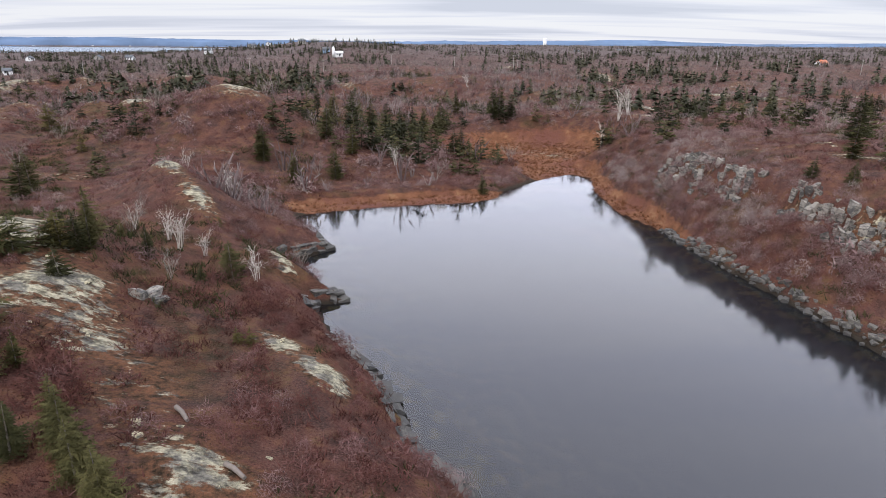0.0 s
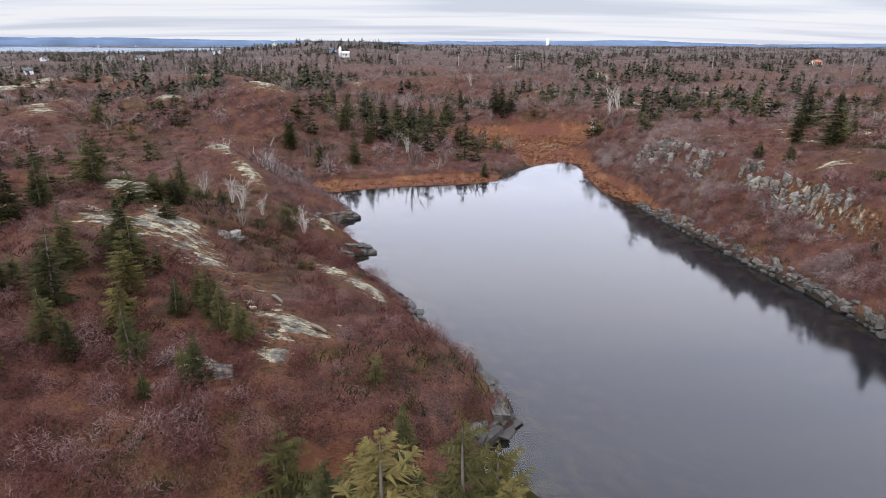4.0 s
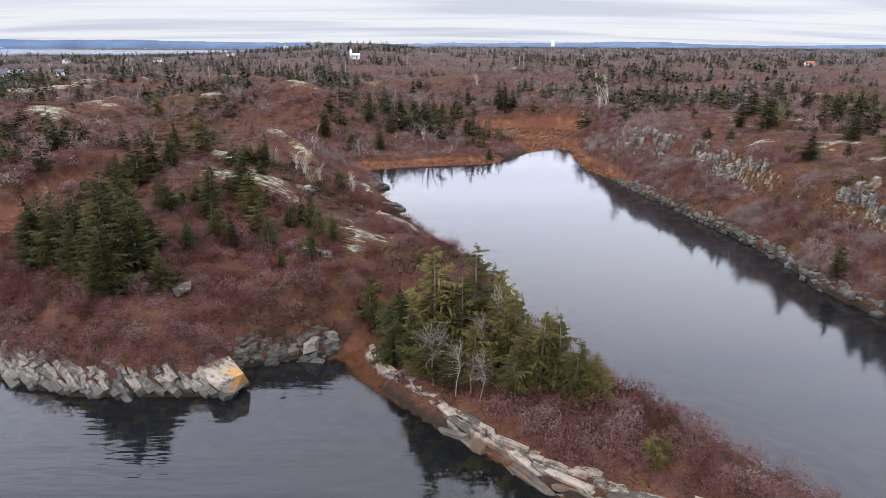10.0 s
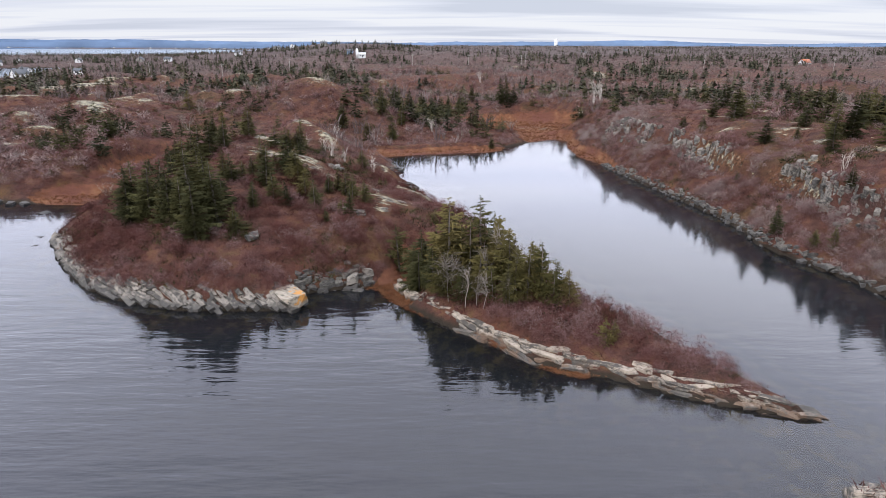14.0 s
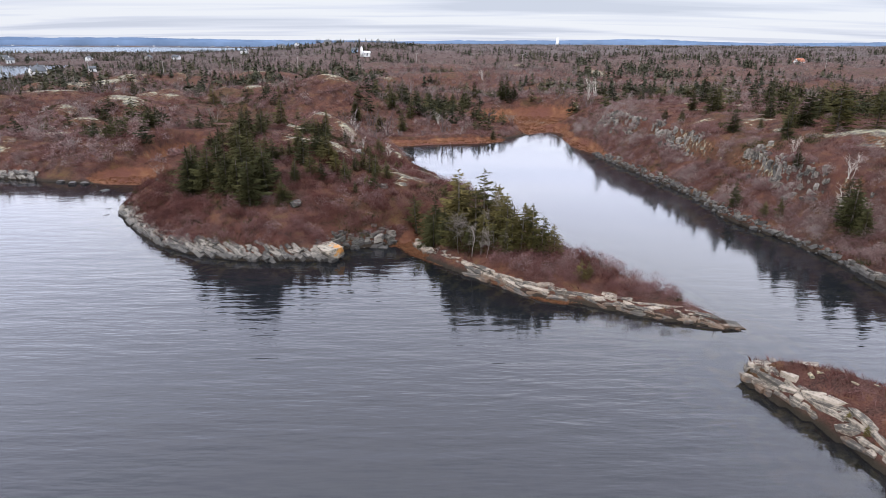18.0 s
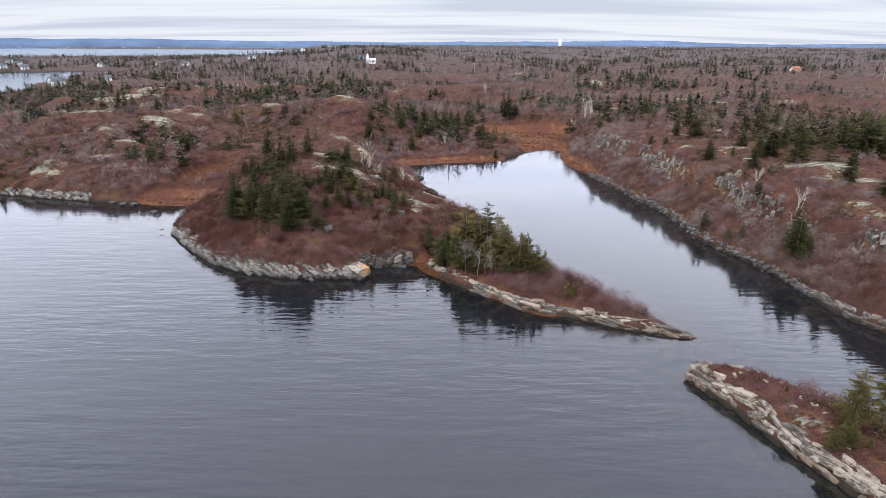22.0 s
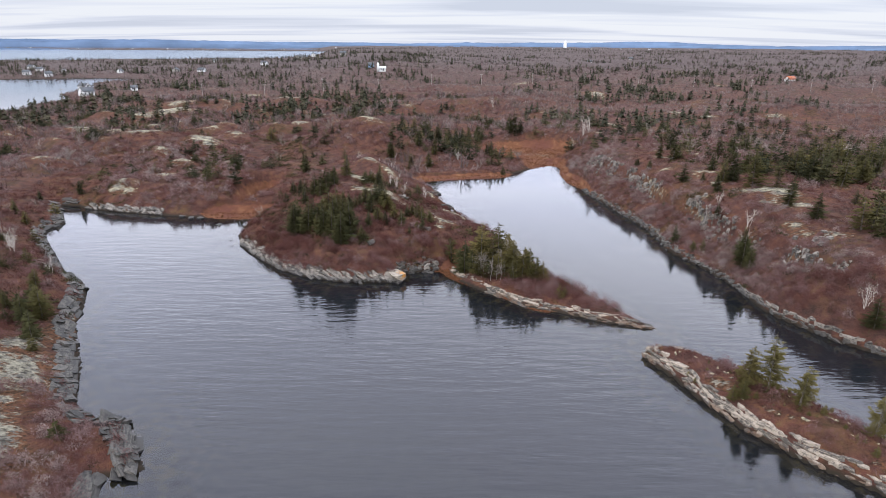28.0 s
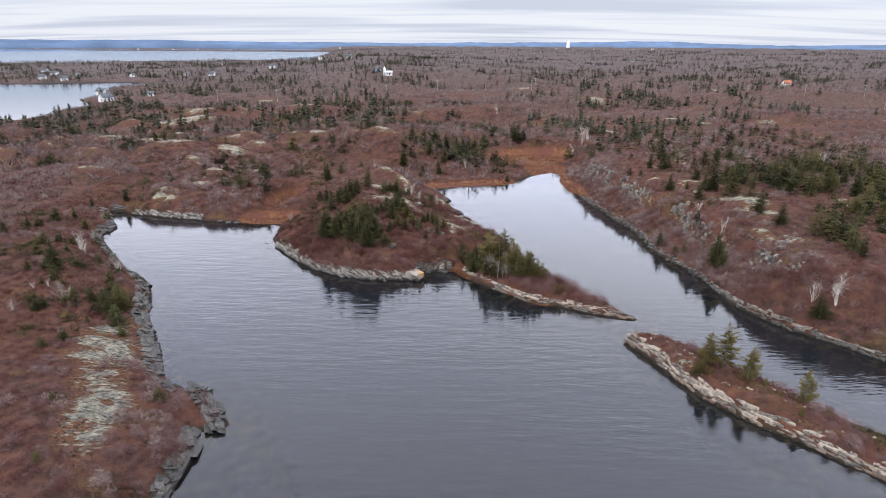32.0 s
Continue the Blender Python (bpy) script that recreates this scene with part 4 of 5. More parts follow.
def branching(seed, height, stems, spread, twig_levels, width):
    """A bare broadleaf tree: leaning stems with forked limbs; returns stem and branch piles."""
    rng, stem_pile, twig_pile = np.random.RandomState(seed), Pile(), Pile()
    for s in range(stems):
        a = rng.rand() * 6.283
        lean = spread * (0.3 + 0.7 * rng.rand())
        p = np.array([rng.randn() * 0.12, rng.randn() * 0.12, -0.2])
        h = height * (0.65 + 0.35 * rng.rand())
        pts = [p + np.array([math.cos(a) * lean * u ** 1.2 + 0.06 * h * rng.randn() * u, math.sin(a) * lean * u ** 1.2 + 0.06 * h * rng.randn() * u, h * u]) for u in (0, 0.3, 0.6, 0.85, 1.0)]
        stem_pile.add(*tube_rows(pts, [width, width * 0.85, width * 0.6, width * 0.35, width * 0.12], 5))
        for _ in range(twig_levels):
            u = 0.35 + 0.6 * rng.rand()
            k = min(int(u * 4), 3)
            q = pts[k] + (pts[k + 1] - pts[k]) * (u * 4 - k)
            d = np.array([math.cos(a), math.sin(a), 0.9]) * 0.4 + rng.randn(3) * 0.5 + (0, 0, 0.35)
            d *= h * 0.24 / np.linalg.norm(d)
            twig_pile.add(*tube_rows([q, q + d * 0.5 + rng.randn(3) * 0.03, q + d], [width * 0.4, width * 0.25, width * 0.08], 3))
            for _ in range(3):
                e = q + d * (0.4 + 0.6 * rng.rand())
                twig_pile.add(*blade(e, e + (d * 0.45 + rng.randn(3) * 0.10 * h), width * 0.22, rng))
    return stem_pile, twig_pile


def make_bare_tree(name, seed, height, stems, spread, mat, label, twigs=9, width=0.05):
    tree = tagged(new(name), label, "tree", GROUPS[name])
    tree.empty_display_size = 0.3
    crown = Pile()
    for k in range(stems):
        sp, tp = branching(seed * 31 + k, height, 1, spread, twigs, width)
        part("stem", sp.mesh("stem", mat), tree)
        crown.add(np.concatenate(tp.v), np.concatenate([f for f in tp.f]))
    part("crown", crown.mesh("crown", mat), tree)
    return tree


build_heath()

SPRUCES = [make_conifer("spruce", 100 + k, 5.0 + 0.5 * k, 1.75 + 0.18 * k, NEEDLE, 19 + k, 10, "dark green spruce with ragged branches on the heath", 0.05, 0.22, 0.08) for k in range(6)]
LIGHTS = [make_conifer("spruce", 120 + k, 4.6 + 0.5 * k, 1.75 + 0.16 * k, PINE, 17, 9, "yellow-green ragged spruce on the rocky shore", 0.06, 0.08, 0.2, 9, 0.62) for k in range(5)]
WISPY = [make_conifer("spruce", 130 + k, 5.0, 1.6, NEEDLE if k else PINE, 18, 8, "thin olive spruce with bare wispy branches on the spit", 0.06, 0.05, 0.15, 8, 0.7) for k in range(3)]
YOUNG = [make_conifer("young_spruce", 140 + k, 2.0, 0.95 + 0.15 * k, NEEDLE if k else PINE, 9, 9, "small bushy green spruce among the shrubs", 0.02) for k in range(3)]
SNAGS = [make_bare_tree("dead_spruce", 160 + k, 4.2 + 0.6 * k, 1, 0.25, DEADWOOD, "dead grey leafless spruce among the green ones", 46, 0.06) for k in range(2)]
BIRCHES = [make_bare_tree("birch", 180 + k, 3.2 + 0.4 * k, 5 + k, 1.1, BIRCH, "leafless white-barked birch clump on the heath", 9, 0.045) for k in range(4)]
GREYS = [make_bare_tree("bare_tree", 200 + k, 2.6 + 0.4 * k, 7, 1.4, DEADWOOD, "leafless grey broadleaf tree among the shrubs", 12, 0.032) for k in range(3)]
TALL = {}
for group, first, step in ((SPRUCES, 5.0, 0.5), (LIGHTS, 4.6, 0.5), (WISPY, 5.0, 0), (YOUNG, 2.0, 0), (SNAGS, 4.2, 0.6), (BIRCHES, 3.2, 0.4), (GREYS, 2.6, 0.4)):
    for k, ob in enumerate(group):
        TALL[ob.name] = first + step * k
USED = set()
rng = random.Random(5)


def plant(kinds, x, y, height):
    """Sets a tree of that height on the ground."""
    ob = rng.choice(kinds)
    size = height / TALL[ob.name]
    m = pose(x, y, ground_z(x, y) - 0.05, rng.uniform(-4, 4), rng.uniform(-4, 4), rng.uniform(0, 360))
    if ob.name not in USED:
        USED.add(ob.name)
        made = ob
        made.matrix_basis = m
    else:
        made = copy_thing(ob, m)
    wide = size * rng.uniform(0.88, 1.15)
    made.scale = (wide, wide, size)
    return made


def site(x, y):
    """Share of rock, of marsh, and the way to the water."""
    t = terrain(np.array([x]), np.array([y]))
    return float(t[1][0]), float(t[2][0]), float(t[4][0])


FAR_SITES = []


def plant_far(x, y, height):
    """Trees too many and too far to tell apart singly are gathered into one stand."""
    FAR_SITES.append((x, y, height))

# the dark grove on the island: x, y, height
for x, y, h in [(-36.6, 37.8, 6.6), (-34.9, 36.4, 5.2), (-31.8, 34.4, 3.6), (-30.6, 34, 3.8), (-28.3, 33.6, 6.2), (-26.7, 33.4, 6.4), (-26.8, 29.8, 4.8), (-26.1, 33.5, 3.2), (-25.5, 34.4, 3.6), (-33.2, 37.5, 5.6), (-30, 36.5, 6.6),
                (-28.2, 36.6, 6.4), (-32, 35.6, 4.6), (-35.1, 53.5, 5.6), (-34, 55.2, 5.4), (-36.6, 55, 4.6), (-32.6, 57, 4.2), (-39, 57, 4), (-41, 60, 3.6), (-43, 63, 3.2), (-38, 52, 3.4), (-27, 42.5, 3.2), (-25.8, 42.8, 2.4), (-25.3, 44.8, 2.4),
                (-28.5, 44, 3.2), (-29.5, 41, 3.6), (-23.5, 63, 4.4), (-20.6, 65.3, 2.5),
                (-26.7, 29.4, 6.2), (-33.8, 35.4, 6.8), (-23.4, 30.6, 2.8), (-25.2, 31.7, 6.4), (-36.8, 37.0, 6.6), (-22.4, 34.6, 3.2), (-30.4, 32.6, 5.8), (-28.6, 31.2, 5.2)]:
    plant(SPRUCES, x, y, h)
for x, y, h in [(-26.1, 58.9, 2.6), (-25, 61.3, 2.4), (-26.7, 65, 1.6), (-22.9, 30.5, 2.3), (-16.5, 37.1, 3.4), (-12.5, 35.6, 3.0), (-13.6, 36.5, 1.6), (-3.5, 38.6, 1.7), (-11, 55.1, 1.1), (-19.5, 48, 1.8), (-24, 50, 1.6), (-22.3, 57, 1.8), (-33, 47, 2.2),
                (-64.3, 86.8, 4.0), (-69, 78.5, 3.4), (-67.3, 81.8, 3), (-63.9, 67.3, 1.2), (-71, 84, 3.2), (-66, 90, 3.4), (-79.6, 98.1, 3), (-77, 96.5, 2.6), (-70.6, 83.1, 3.6)]:
    plant(YOUNG + SPRUCES[:1], x, y, h)
# thicket of thin trees on the spit
for x, y, h in [(-7, 31.4, 3.8), (-5.7, 30.9, 3.2), (-1.1, 27, 6.2), (-2.1, 24.6, 5.8), (-0.2, 23.6, 5.6), (0.9, 25.2, 5.6), (-3.6, 24.3, 3.4), (-2.6, 22.6, 3.8), (-1, 21.3, 3.4), (0.4, 21, 3.6), (1.6, 19.8, 3.6), (2.6, 19.6, 3.4), (3.4, 20.2, 3.8),
                (3.6, 24, 3.0), (2.4, 22.6, 4.4), (-4.8, 26.4, 4.2), (-3.4, 27.6, 4.8), (-2, 26.2, 5.4), (1.9, 24.2, 4.8), (0.4, 27.6, 4.6), (-4.6, 28.6, 4), (3.2, 21.8, 4), (-1.4, 28.6, 4.8), (2.2, 26.4, 4), (4.4, 19.9, 5.0), (5.6, 19.6, 4.4), (7.6, 17.9, 3.2), (6.4, 18.4, 3.4)]:
    plant(LIGHTS if rng.random() < 0.8 else SPRUCES[:2], x, y, h * rng.uniform(0.95, 1.4))
for x, y, h in [(1.3, 22.3, 4.0), (-1.8, 22.2, 3.4), (0.2, 20.2, 2.6), (4.9, 20.6, 3.4), (3.0, 19.2, 2.6), (-3.0, 23.2, 3.0), (-2.2, 21.9, 4.2), (-0.6, 20.6, 3.6), (0.9, 19.6, 3.0), (2.8, 23.2, 4.6), (5.4, 20.8, 4.2), (3.8, 21.2, 3.8)]:
    plant(SNAGS, x, y, h)
for x, y, h in [(9.5, 13.5, 1.9), (10.1, 13.9, 1.5), (23.4, -14.6, 2.0), (32.5, -24.4, 1.1), (37.7, -21.6, 1.0), (31, -18.4, 1.2), (25.6, -15.2, 1.0)]:
    plant(YOUNG[:1], x, y, h)
for x, y, h in [(25.8, -12.6, 4.8), (28, -13.2, 6.6), (29.4, -16.8, 5.0), (34.9, -20.9, 4.8), (42.5, -28.6, 4.6), (24.3, -14.9, 2.2)]:
    plant(LIGHTS + WISPY[:1], x, y, h)
for k in range(46):
    u = rng.uniform(0.05, 1)
    plant(YOUNG[:1], 21 + 18 * u + rng.uniform(-2.2, 2.2), -7 - 19 * u + rng.uniform(-2.0, 2.0), rng.uniform(0.3, 0.8))
for x, y, h in [(-11.3, 39.6, 2.6), (-24.4, 46, 4.3), (-22.7, 41.1, 4.8), (-20.6, 46.9, 3.0), (-24.4, 61.1, 2.5), (-30.5, 61.8, 5), (-1.7, 34.3, 2.6), (-19.4, 36.6, 2.8), (-14.9, 34.7, 1.6), (-18, 40, 3.0), (-21, 37.6, 3.2)]:
    plant(SPRUCES[:3] + LIGHTS[:1], x, y, h)
for x, y, h in [(-13.8, 41.8, 3.4), (-14.8, 43.0, 2.8), (-12.9, 40.8, 3.0), (-20.4, 46.6, 4.2), (-21.6, 48.2, 4.8), (-22.8, 50.2, 4.0), (-15.8, 41.6, 2.4), (-23.4, 61.6, 3.0)]:
    plant(SPRUCES[:4], x, y, h)
# young trees and low conifers among the bushes of the island
for k in range(20):
    x, y = rng.uniform(-50, -8), rng.uniform(30, 84)
    rock, marsh, shore = site(x, y)
    if marsh < 0.3 and shore > 3 and rock < 0.35 and x + 0.5 * y < 22:
        plant((YOUNG, SPRUCES, LIGHTS)[rng.choice((0, 0, 1, 2))], x, y, rng.uniform(0.8, 3.4))
# the east bank and ridge
for x, y, h in [(86.9, 199.8, 5), (52.6, 134.4, 2.1), (47.7, 86.7, 4.6), (53.5, 95.2, 6), (50.5, 83.7, 6.2), (52.4, 85, 5), (41.1, 82.8, 2.4), (43.2, 79.4, 2.6), (105.9, 165.1, 6), (45.7, 63.3, 4.2), (54, 67.4, 4), (49.2, 61.3, 2.4), (48.5, 51.5, 3.7),
                (52.8, 54.9, 6), (40.6, 59.5, 1.4), (43.9, 40, 2.7), (36.9, 41, 3.6), (39.9, 34.8, 2.8), (38.6, 36.2, 2.2), (42.7, 25.5, 6.4), (43.4, 27.8, 5.2), (43.2, 23.6, 4.0), (49, 1, 4.4), (55.5, 28.4, 4.6), (54.6, 35.9, 5.6), (51.5, 56.5, 5)]:
    plant(SPRUCES, x, y, h)
for k in range(190):
    x, y = (rng.uniform(54, 112), rng.uniform(10, 92)) if k < 80 else (rng.uniform(64, 108), rng.uniform(28, 92))
    if lattice(np.array([x]), np.array([y]), 14, 51)[0] > -0.35:
        plant(SPRUCES if rng.random() < 0.3 else LIGHTS + WISPY, x, y, rng.uniform(2.5, 7))
# the hollow behind the pool
for x, y, h in [(-25.5, 118.5, 5.6), (-13.6, 115.3, 5.4), (6.8, 132.9, 5), (16.4, 167.1, 8), (18, 170, 7), (8.5, 182.9, 6), (-26, 172.7, 4.6), (-20.7, 162.7, 6), (-16.1, 161.7, 7), (-11.4, 155.6, 6.4), (-8, 145, 6), (-4.7, 151, 5.6), (0, 157.4, 5.3),
                (4, 168.2, 7), (-17.4, 131.4, 6.4), (-12.2, 125.7, 6), (9.1, 110.7, 3.2), (20.5, 167.2, 5.4), (-26, 119.7, 5.6), (-18.8, 110.6, 4.6), (-13.6, 116.9, 3.1), (-35.1, 137.4, 0), (-44.3, 169, 7.4), (-42.3, 150, 2.8), (5.7, 130, 5)]:
    if h:
        plant(SPRUCES, x, y, h)
for k in range(90):
    x, y = rng.gauss(-4, 13), rng.gauss(146, 14)
    rock, marsh, shore = site(x, y)
    if marsh < 0.3 and shore > 6:
        plant_far(x, y, rng.uniform(2.5, 6))
# the west heath and headland
for x, y, h in [(-113.2, 131.9, 4.4), (-128.8, 195.3, 6), (-114.2, 183.8, 6), (-137.6, 201.4, 6), (-54.4, 119.1, 3), (-46.5, 91, 5.4), (-48, 95.4, 5), (-67.8, 134.2, 4.8), (-81.1, 14, 5.6), (-74.2, -1.8, 2.3), (-63.8, 3.4, 4.8), (-65.2, 5.4, 4.2), (-66, 2.6, 3.6),
                (-64.6, 0.8, 3.4), (-84.7, 12, 2.2), (-99.4, 51, 3.6), (-101.6, 47.4, 3.4), (-98.9, 73.7, 3.4), (-101.8, 31.2, 3.6), (-95.5, 48.2, 3), (-88, 20, 2.4), (-70, 12, 3.0), (-97, 60, 2.8), (-104, 66, 3)]:
    plant(SPRUCES + LIGHTS[:2], x, y, h)
for x, y, h in [(-61, -3, 2.6), (-59, -6, 2.2), (-62.5, -1, 3.0), (-68, 8, 2.8), (-72, 2, 2.0), (-78, 22, 2.6), (-80, 12, 2.2), (-67, -12, 1.6), (-74, -18, 1.8), (-62, -30, 1.6), (-86, 36, 3), (-90, 30, 2.6), (-45.5, -23, 1.8), (-57.4, -25, 1.2), (-52, -36, 1.3), (-72, 18, 1.6), (-76, 8, 1.4), (-86, 2, 1.2), (-92, 26, 1.6)]:
    plant(YOUNG, x, y, h)


def clump(x, y, count, reach, low, high):
    """A close group of conifers, tallest in its midst."""
    for k in range(count):
        px, py = x + rng.gauss(0, reach), y + rng.gauss(0, reach * 0.7)
        rock, marsh, shore = site(px, py)
        if marsh < 0.3 and shore > 3 and rock < 0.45:
            plant_far(px, py, rng.uniform(low, high))


for x, y, n in [(-105, 152, 14), (-118, 118, 12), (-70, 100, 12), (-64, 92, 10), (-66, 84, 9), (-92, 88, 8), (-140, 150, 14), (-98, 190, 18), (-76, 178, 16), (-60, 150, 10), (-130, 215, 14), (-110, 225, 16), (-160, 185, 14), (-70, 215, 18), (-45, 190, 12),
                (-30, 205, 16), (-150, 112, 10), (-176, 150, 12), (-190, 205, 12), (-125, 165, 8), (-52, 128, 7), (-48, 112, 6), (-90, 240, 18), (-60, 250, 16), (-20, 235, 18), (10, 215, 14), (-170, 240, 16), (-140, 255, 14), (-272, 352, 12), (-250, 350, 8), (-230, 300, 12), (-220, 260, 12)]:
    clump(x, y, n, rng.uniform(2.5, 6.5), 1.2, 4.6)
for k in range(64):
    clump(rng.uniform(-235, 30), rng.uniform(92, 320), rng.randrange(6, 18), rng.uniform(2.0, 5.0), 1.4, 4.4)
for k in range(230):
    x, y = rng.uniform(58, 118), rng.uniform(14, 96)
    rock, marsh, shore = site(x, y)
    if rock < 0.4 and float(lattice(np.array([x]), np.array([y]), 14, 51)[0]) > -0.4:
        plant_far(x, y, rng.uniform(2.0, 5.5))
# ragged trees and shrubs along the headland shore
for k in range(46):
    u = rng.random()
    x, y = -48 - 48 * u - rng.uniform(3, 14), -16 + 62 * u + rng.uniform(-5, 5)
    rock, marsh, shore = site(x, y)
    if shore > 2 and rock < 0.3:
        plant((YOUNG, SPRUCES, LIGHTS, GREYS, BIRCHES)[rng.choice((0, 0, 1, 1, 2, 3, 4))], x, y, rng.uniform(1.0, 3.4))
for k in range(44):
    clump(rng.uniform(-230, -40) if k < 30 else rng.uniform(-20, 160), rng.uniform(80, 270) if k < 30 else rng.uniform(130, 260), rng.randrange(1, 7), rng.uniform(1.5, 5), 1.0, 4.2)
for k in range(170):
    x, y = rng.uniform(30, 150), rng.uniform(95, 205)
    rock, marsh, shore = site(x, y)
    if marsh < 0.3 and shore > 8 and rock < 0.4:
        plant_far(x, y, rng.uniform(1.8, 5.5))
# birches and bare trees
for x, y, h in [(-25.1, 73, 2.6), (-20.1, 69.9, 3.4), (-18.1, 70, 2.2), (-21.7, 71.6, 2.8), (-13.2, 67.2, 2.7), (-23.1, 92.4, 3.4), (-34.9, 110.9, 3.2), (-4.5, 121.6, 3.3), (-84.3, 27.7, 3.8), (-82.8, 26, 3.2), (-77, -3, 2.1), (51.4, 1.4, 4.6),
                (48.6, 2.9, 3.6), (16.2, 254.8, 5), (42.3, 153.4, 6), (44.6, 154.1, 6), (38, 150, 5), (98.4, 89.4, 5), (-73, 20, 3), (-90, 12, 2.4), (46, 45, 2.6), (45, 31, 3.2), (44, 29.5, 2.8), (46.5, 33, 3)]:
    plant(BIRCHES, x, y, h)
for k in range(84):
    x, y = (rng.uniform(-105, 75), rng.uniform(-20, 90)) if k < 26 else (rng.uniform(-170, 110), rng.uniform(85, 215))
    rock, marsh, shore = site(x, y)
    if shore > 1.5 and marsh < 0.3 and not (5 < x < 34 and y < 25):
        plant(GREYS, x, y, rng.uniform(1.4, 3.0) if y < 90 else rng.uniform(2.2, 4.2))


# trees not yet set stand in the wood on the ridge
for ob in SPRUCES + LIGHTS + WISPY + YOUNG + SNAGS + BIRCHES + GREYS:
    if ob.name not in USED:
        plant([ob], rng.uniform(70, 104), rng.uniform(34, 86), TALL[ob.name])


def build_stand():
    rng = np.random.RandomState(81)
    shapes = []
    for k in range(6):
        q = conifer_crown(330 + k, 4.0, 1.5 + 0.15 * k, 9, 6, 0.02, 0.22, 0.05, 3, 0.7, 3.2)
        q.v = [p / 4 for p in q.v]
        v, f = tube_rows([(0, 0, -0.05), (0, 0, 0.9)], [0.02, 0.005], 4)
        q.add(v, f)
        shapes.append((np.concatenate(q.v), np.concatenate(q.f)))
    sites = np.array(FAR_SITES)
    z = terrain(sites[:, 0], sites[:, 1])[0]
    pile = Pile()
    for (x, y, h), g in zip(sites, z):
        v, f = shapes[rng.randint(6)]
        a = rng.rand() * 6.283
        c, s = math.cos(a) * h, math.sin(a) * h
        pile.add(np.stack([v[:, 0] * c - v[:, 1] * s + x, v[:, 0] * s + v[:, 1] * c + y, v[:, 2] * h + g - 0.1], -1), f, rng.rand())
    tagged(new("spruce_stand", pile.mesh("spruce_stand", STAND)), "scattered dark green spruces on the far heath", "trees", kind="stuff")


build_stand()


def build_far_woods():
    """Woods behind the heath: conifers and bare broadleaf crowns too many to count."""
    rng = np.random.RandomState(21)
    shapes = []
    for s in range(7):
        r, pile = np.random.RandomState(300 + s), Pile()
        for k in range(20):
            u = (k + r.rand()) / 20
            a, l = r.rand() * 6.283, 0.42 * (1 - u) ** 0.62 * (0.5 + 0.7 * r.rand()) + 0.03
            out, side = np.array([math.cos(a), math.sin(a), 0]), np.array([-math.sin(a), math.cos(a), 0])
            c = np.array([0, 0, 0.05 + 0.9 * u])
            w = 0.55 * l
            pile.add(np.array([c + (0, 0, 0.08), c + out * l * 0.5 - side * w, c + out * l - (0, 0, 0.06), c + out * l * 0.5 + side * w]), np.array([[0, 1, 2], [0, 2, 3]]))
        pile.add(*blade((0, 0, 0.0), (0, 0, 1.0), 0.03, r))
        shapes.append((np.concatenate(pile.v), np.concatenate(pile.f)))
    # clumps of uneven size, with a few trees standing alone
    n = 2800
    cy = 195 + 2750 * rng.rand(n) ** 1.55
    cx = (rng.rand(n) * 2 - 1) * (120 + 0.82 * (cy + 90))
    hill = bump_at(cx, cy, -190, 880, 190, 170)
    keep = rng.rand(n) < np.clip(0.48 + 0.6 * lattice(cx, cy, 70, 41) + 0.25 * smooth(cy, 500, 1100) + 0.8 * hill + 0.5 * smooth(-cx, 120, 260) * smooth(cy, 400, 520), 0.03, 1) * (0.35 + 0.65 * smooth(cy, 130, 300))
    cx, cy, hill = cx[keep], cy[keep], hill[keep]
    many = 1 + (19 * rng.rand(len(cx)) ** 1.6 + 10 * hill).astype(int)
    reach = (1.5 + 6 * rng.rand(len(cx))) * (1 + cy / 900)
    i = np.repeat(np.arange(len(cx)), many)
    x, y = cx[i] + reach[i] * 1.5 * rng.randn(len(i)), cy[i] + reach[i] * rng.randn(len(i))
    z, rock, marsh, bed, shore = terrain(x, y)
    ok = (shore > 3) & (marsh < 0.3) & (rock < 0.5) & (y > 180)
    p = np.stack([x, y, z - 0.2], -1)[ok]
    t = np.clip(rng.rand(len(p)), 0, 1)
    v, f, t = scattered(shapes, p, rng, 2.0, 6.8, t, shade=0.1)
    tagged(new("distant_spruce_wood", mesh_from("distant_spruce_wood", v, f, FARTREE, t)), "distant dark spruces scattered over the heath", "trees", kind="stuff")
    bare = [bush_shape(60 + s, 7, 2, 0.62, 0.035) for s in range(5)]
    n = 36000
    y = 85 + 2600 * rng.rand(n) ** 1.85
    x = (rng.rand(n) * 2 - 1) * (120 + 0.82 * (y + 90))
    z, rock, marsh, bed, shore = terrain(x, y)
    stand = -lattice(x, y, 50, 43) - 0.7 * lattice(x, y, 17, 45) + 0.7 * smooth(y, 350, 900)
    ok = (shore > 3) & (marsh < 0.3) & (rng.rand(n) < np.clip(0.2 + 1.1 * stand, 0.0, 1) * (0.35 + 0.65 * smooth(y, 120, 300))) & (rock < 0.4)
    p = np.stack([x, y, z - 0.2], -1)[ok]
    v, f, t = scattered(bare, p, rng, 1.8, 4.8, rng.rand(len(p)))
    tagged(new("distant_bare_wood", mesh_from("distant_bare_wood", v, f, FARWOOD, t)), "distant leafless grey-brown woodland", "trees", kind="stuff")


build_far_woods()


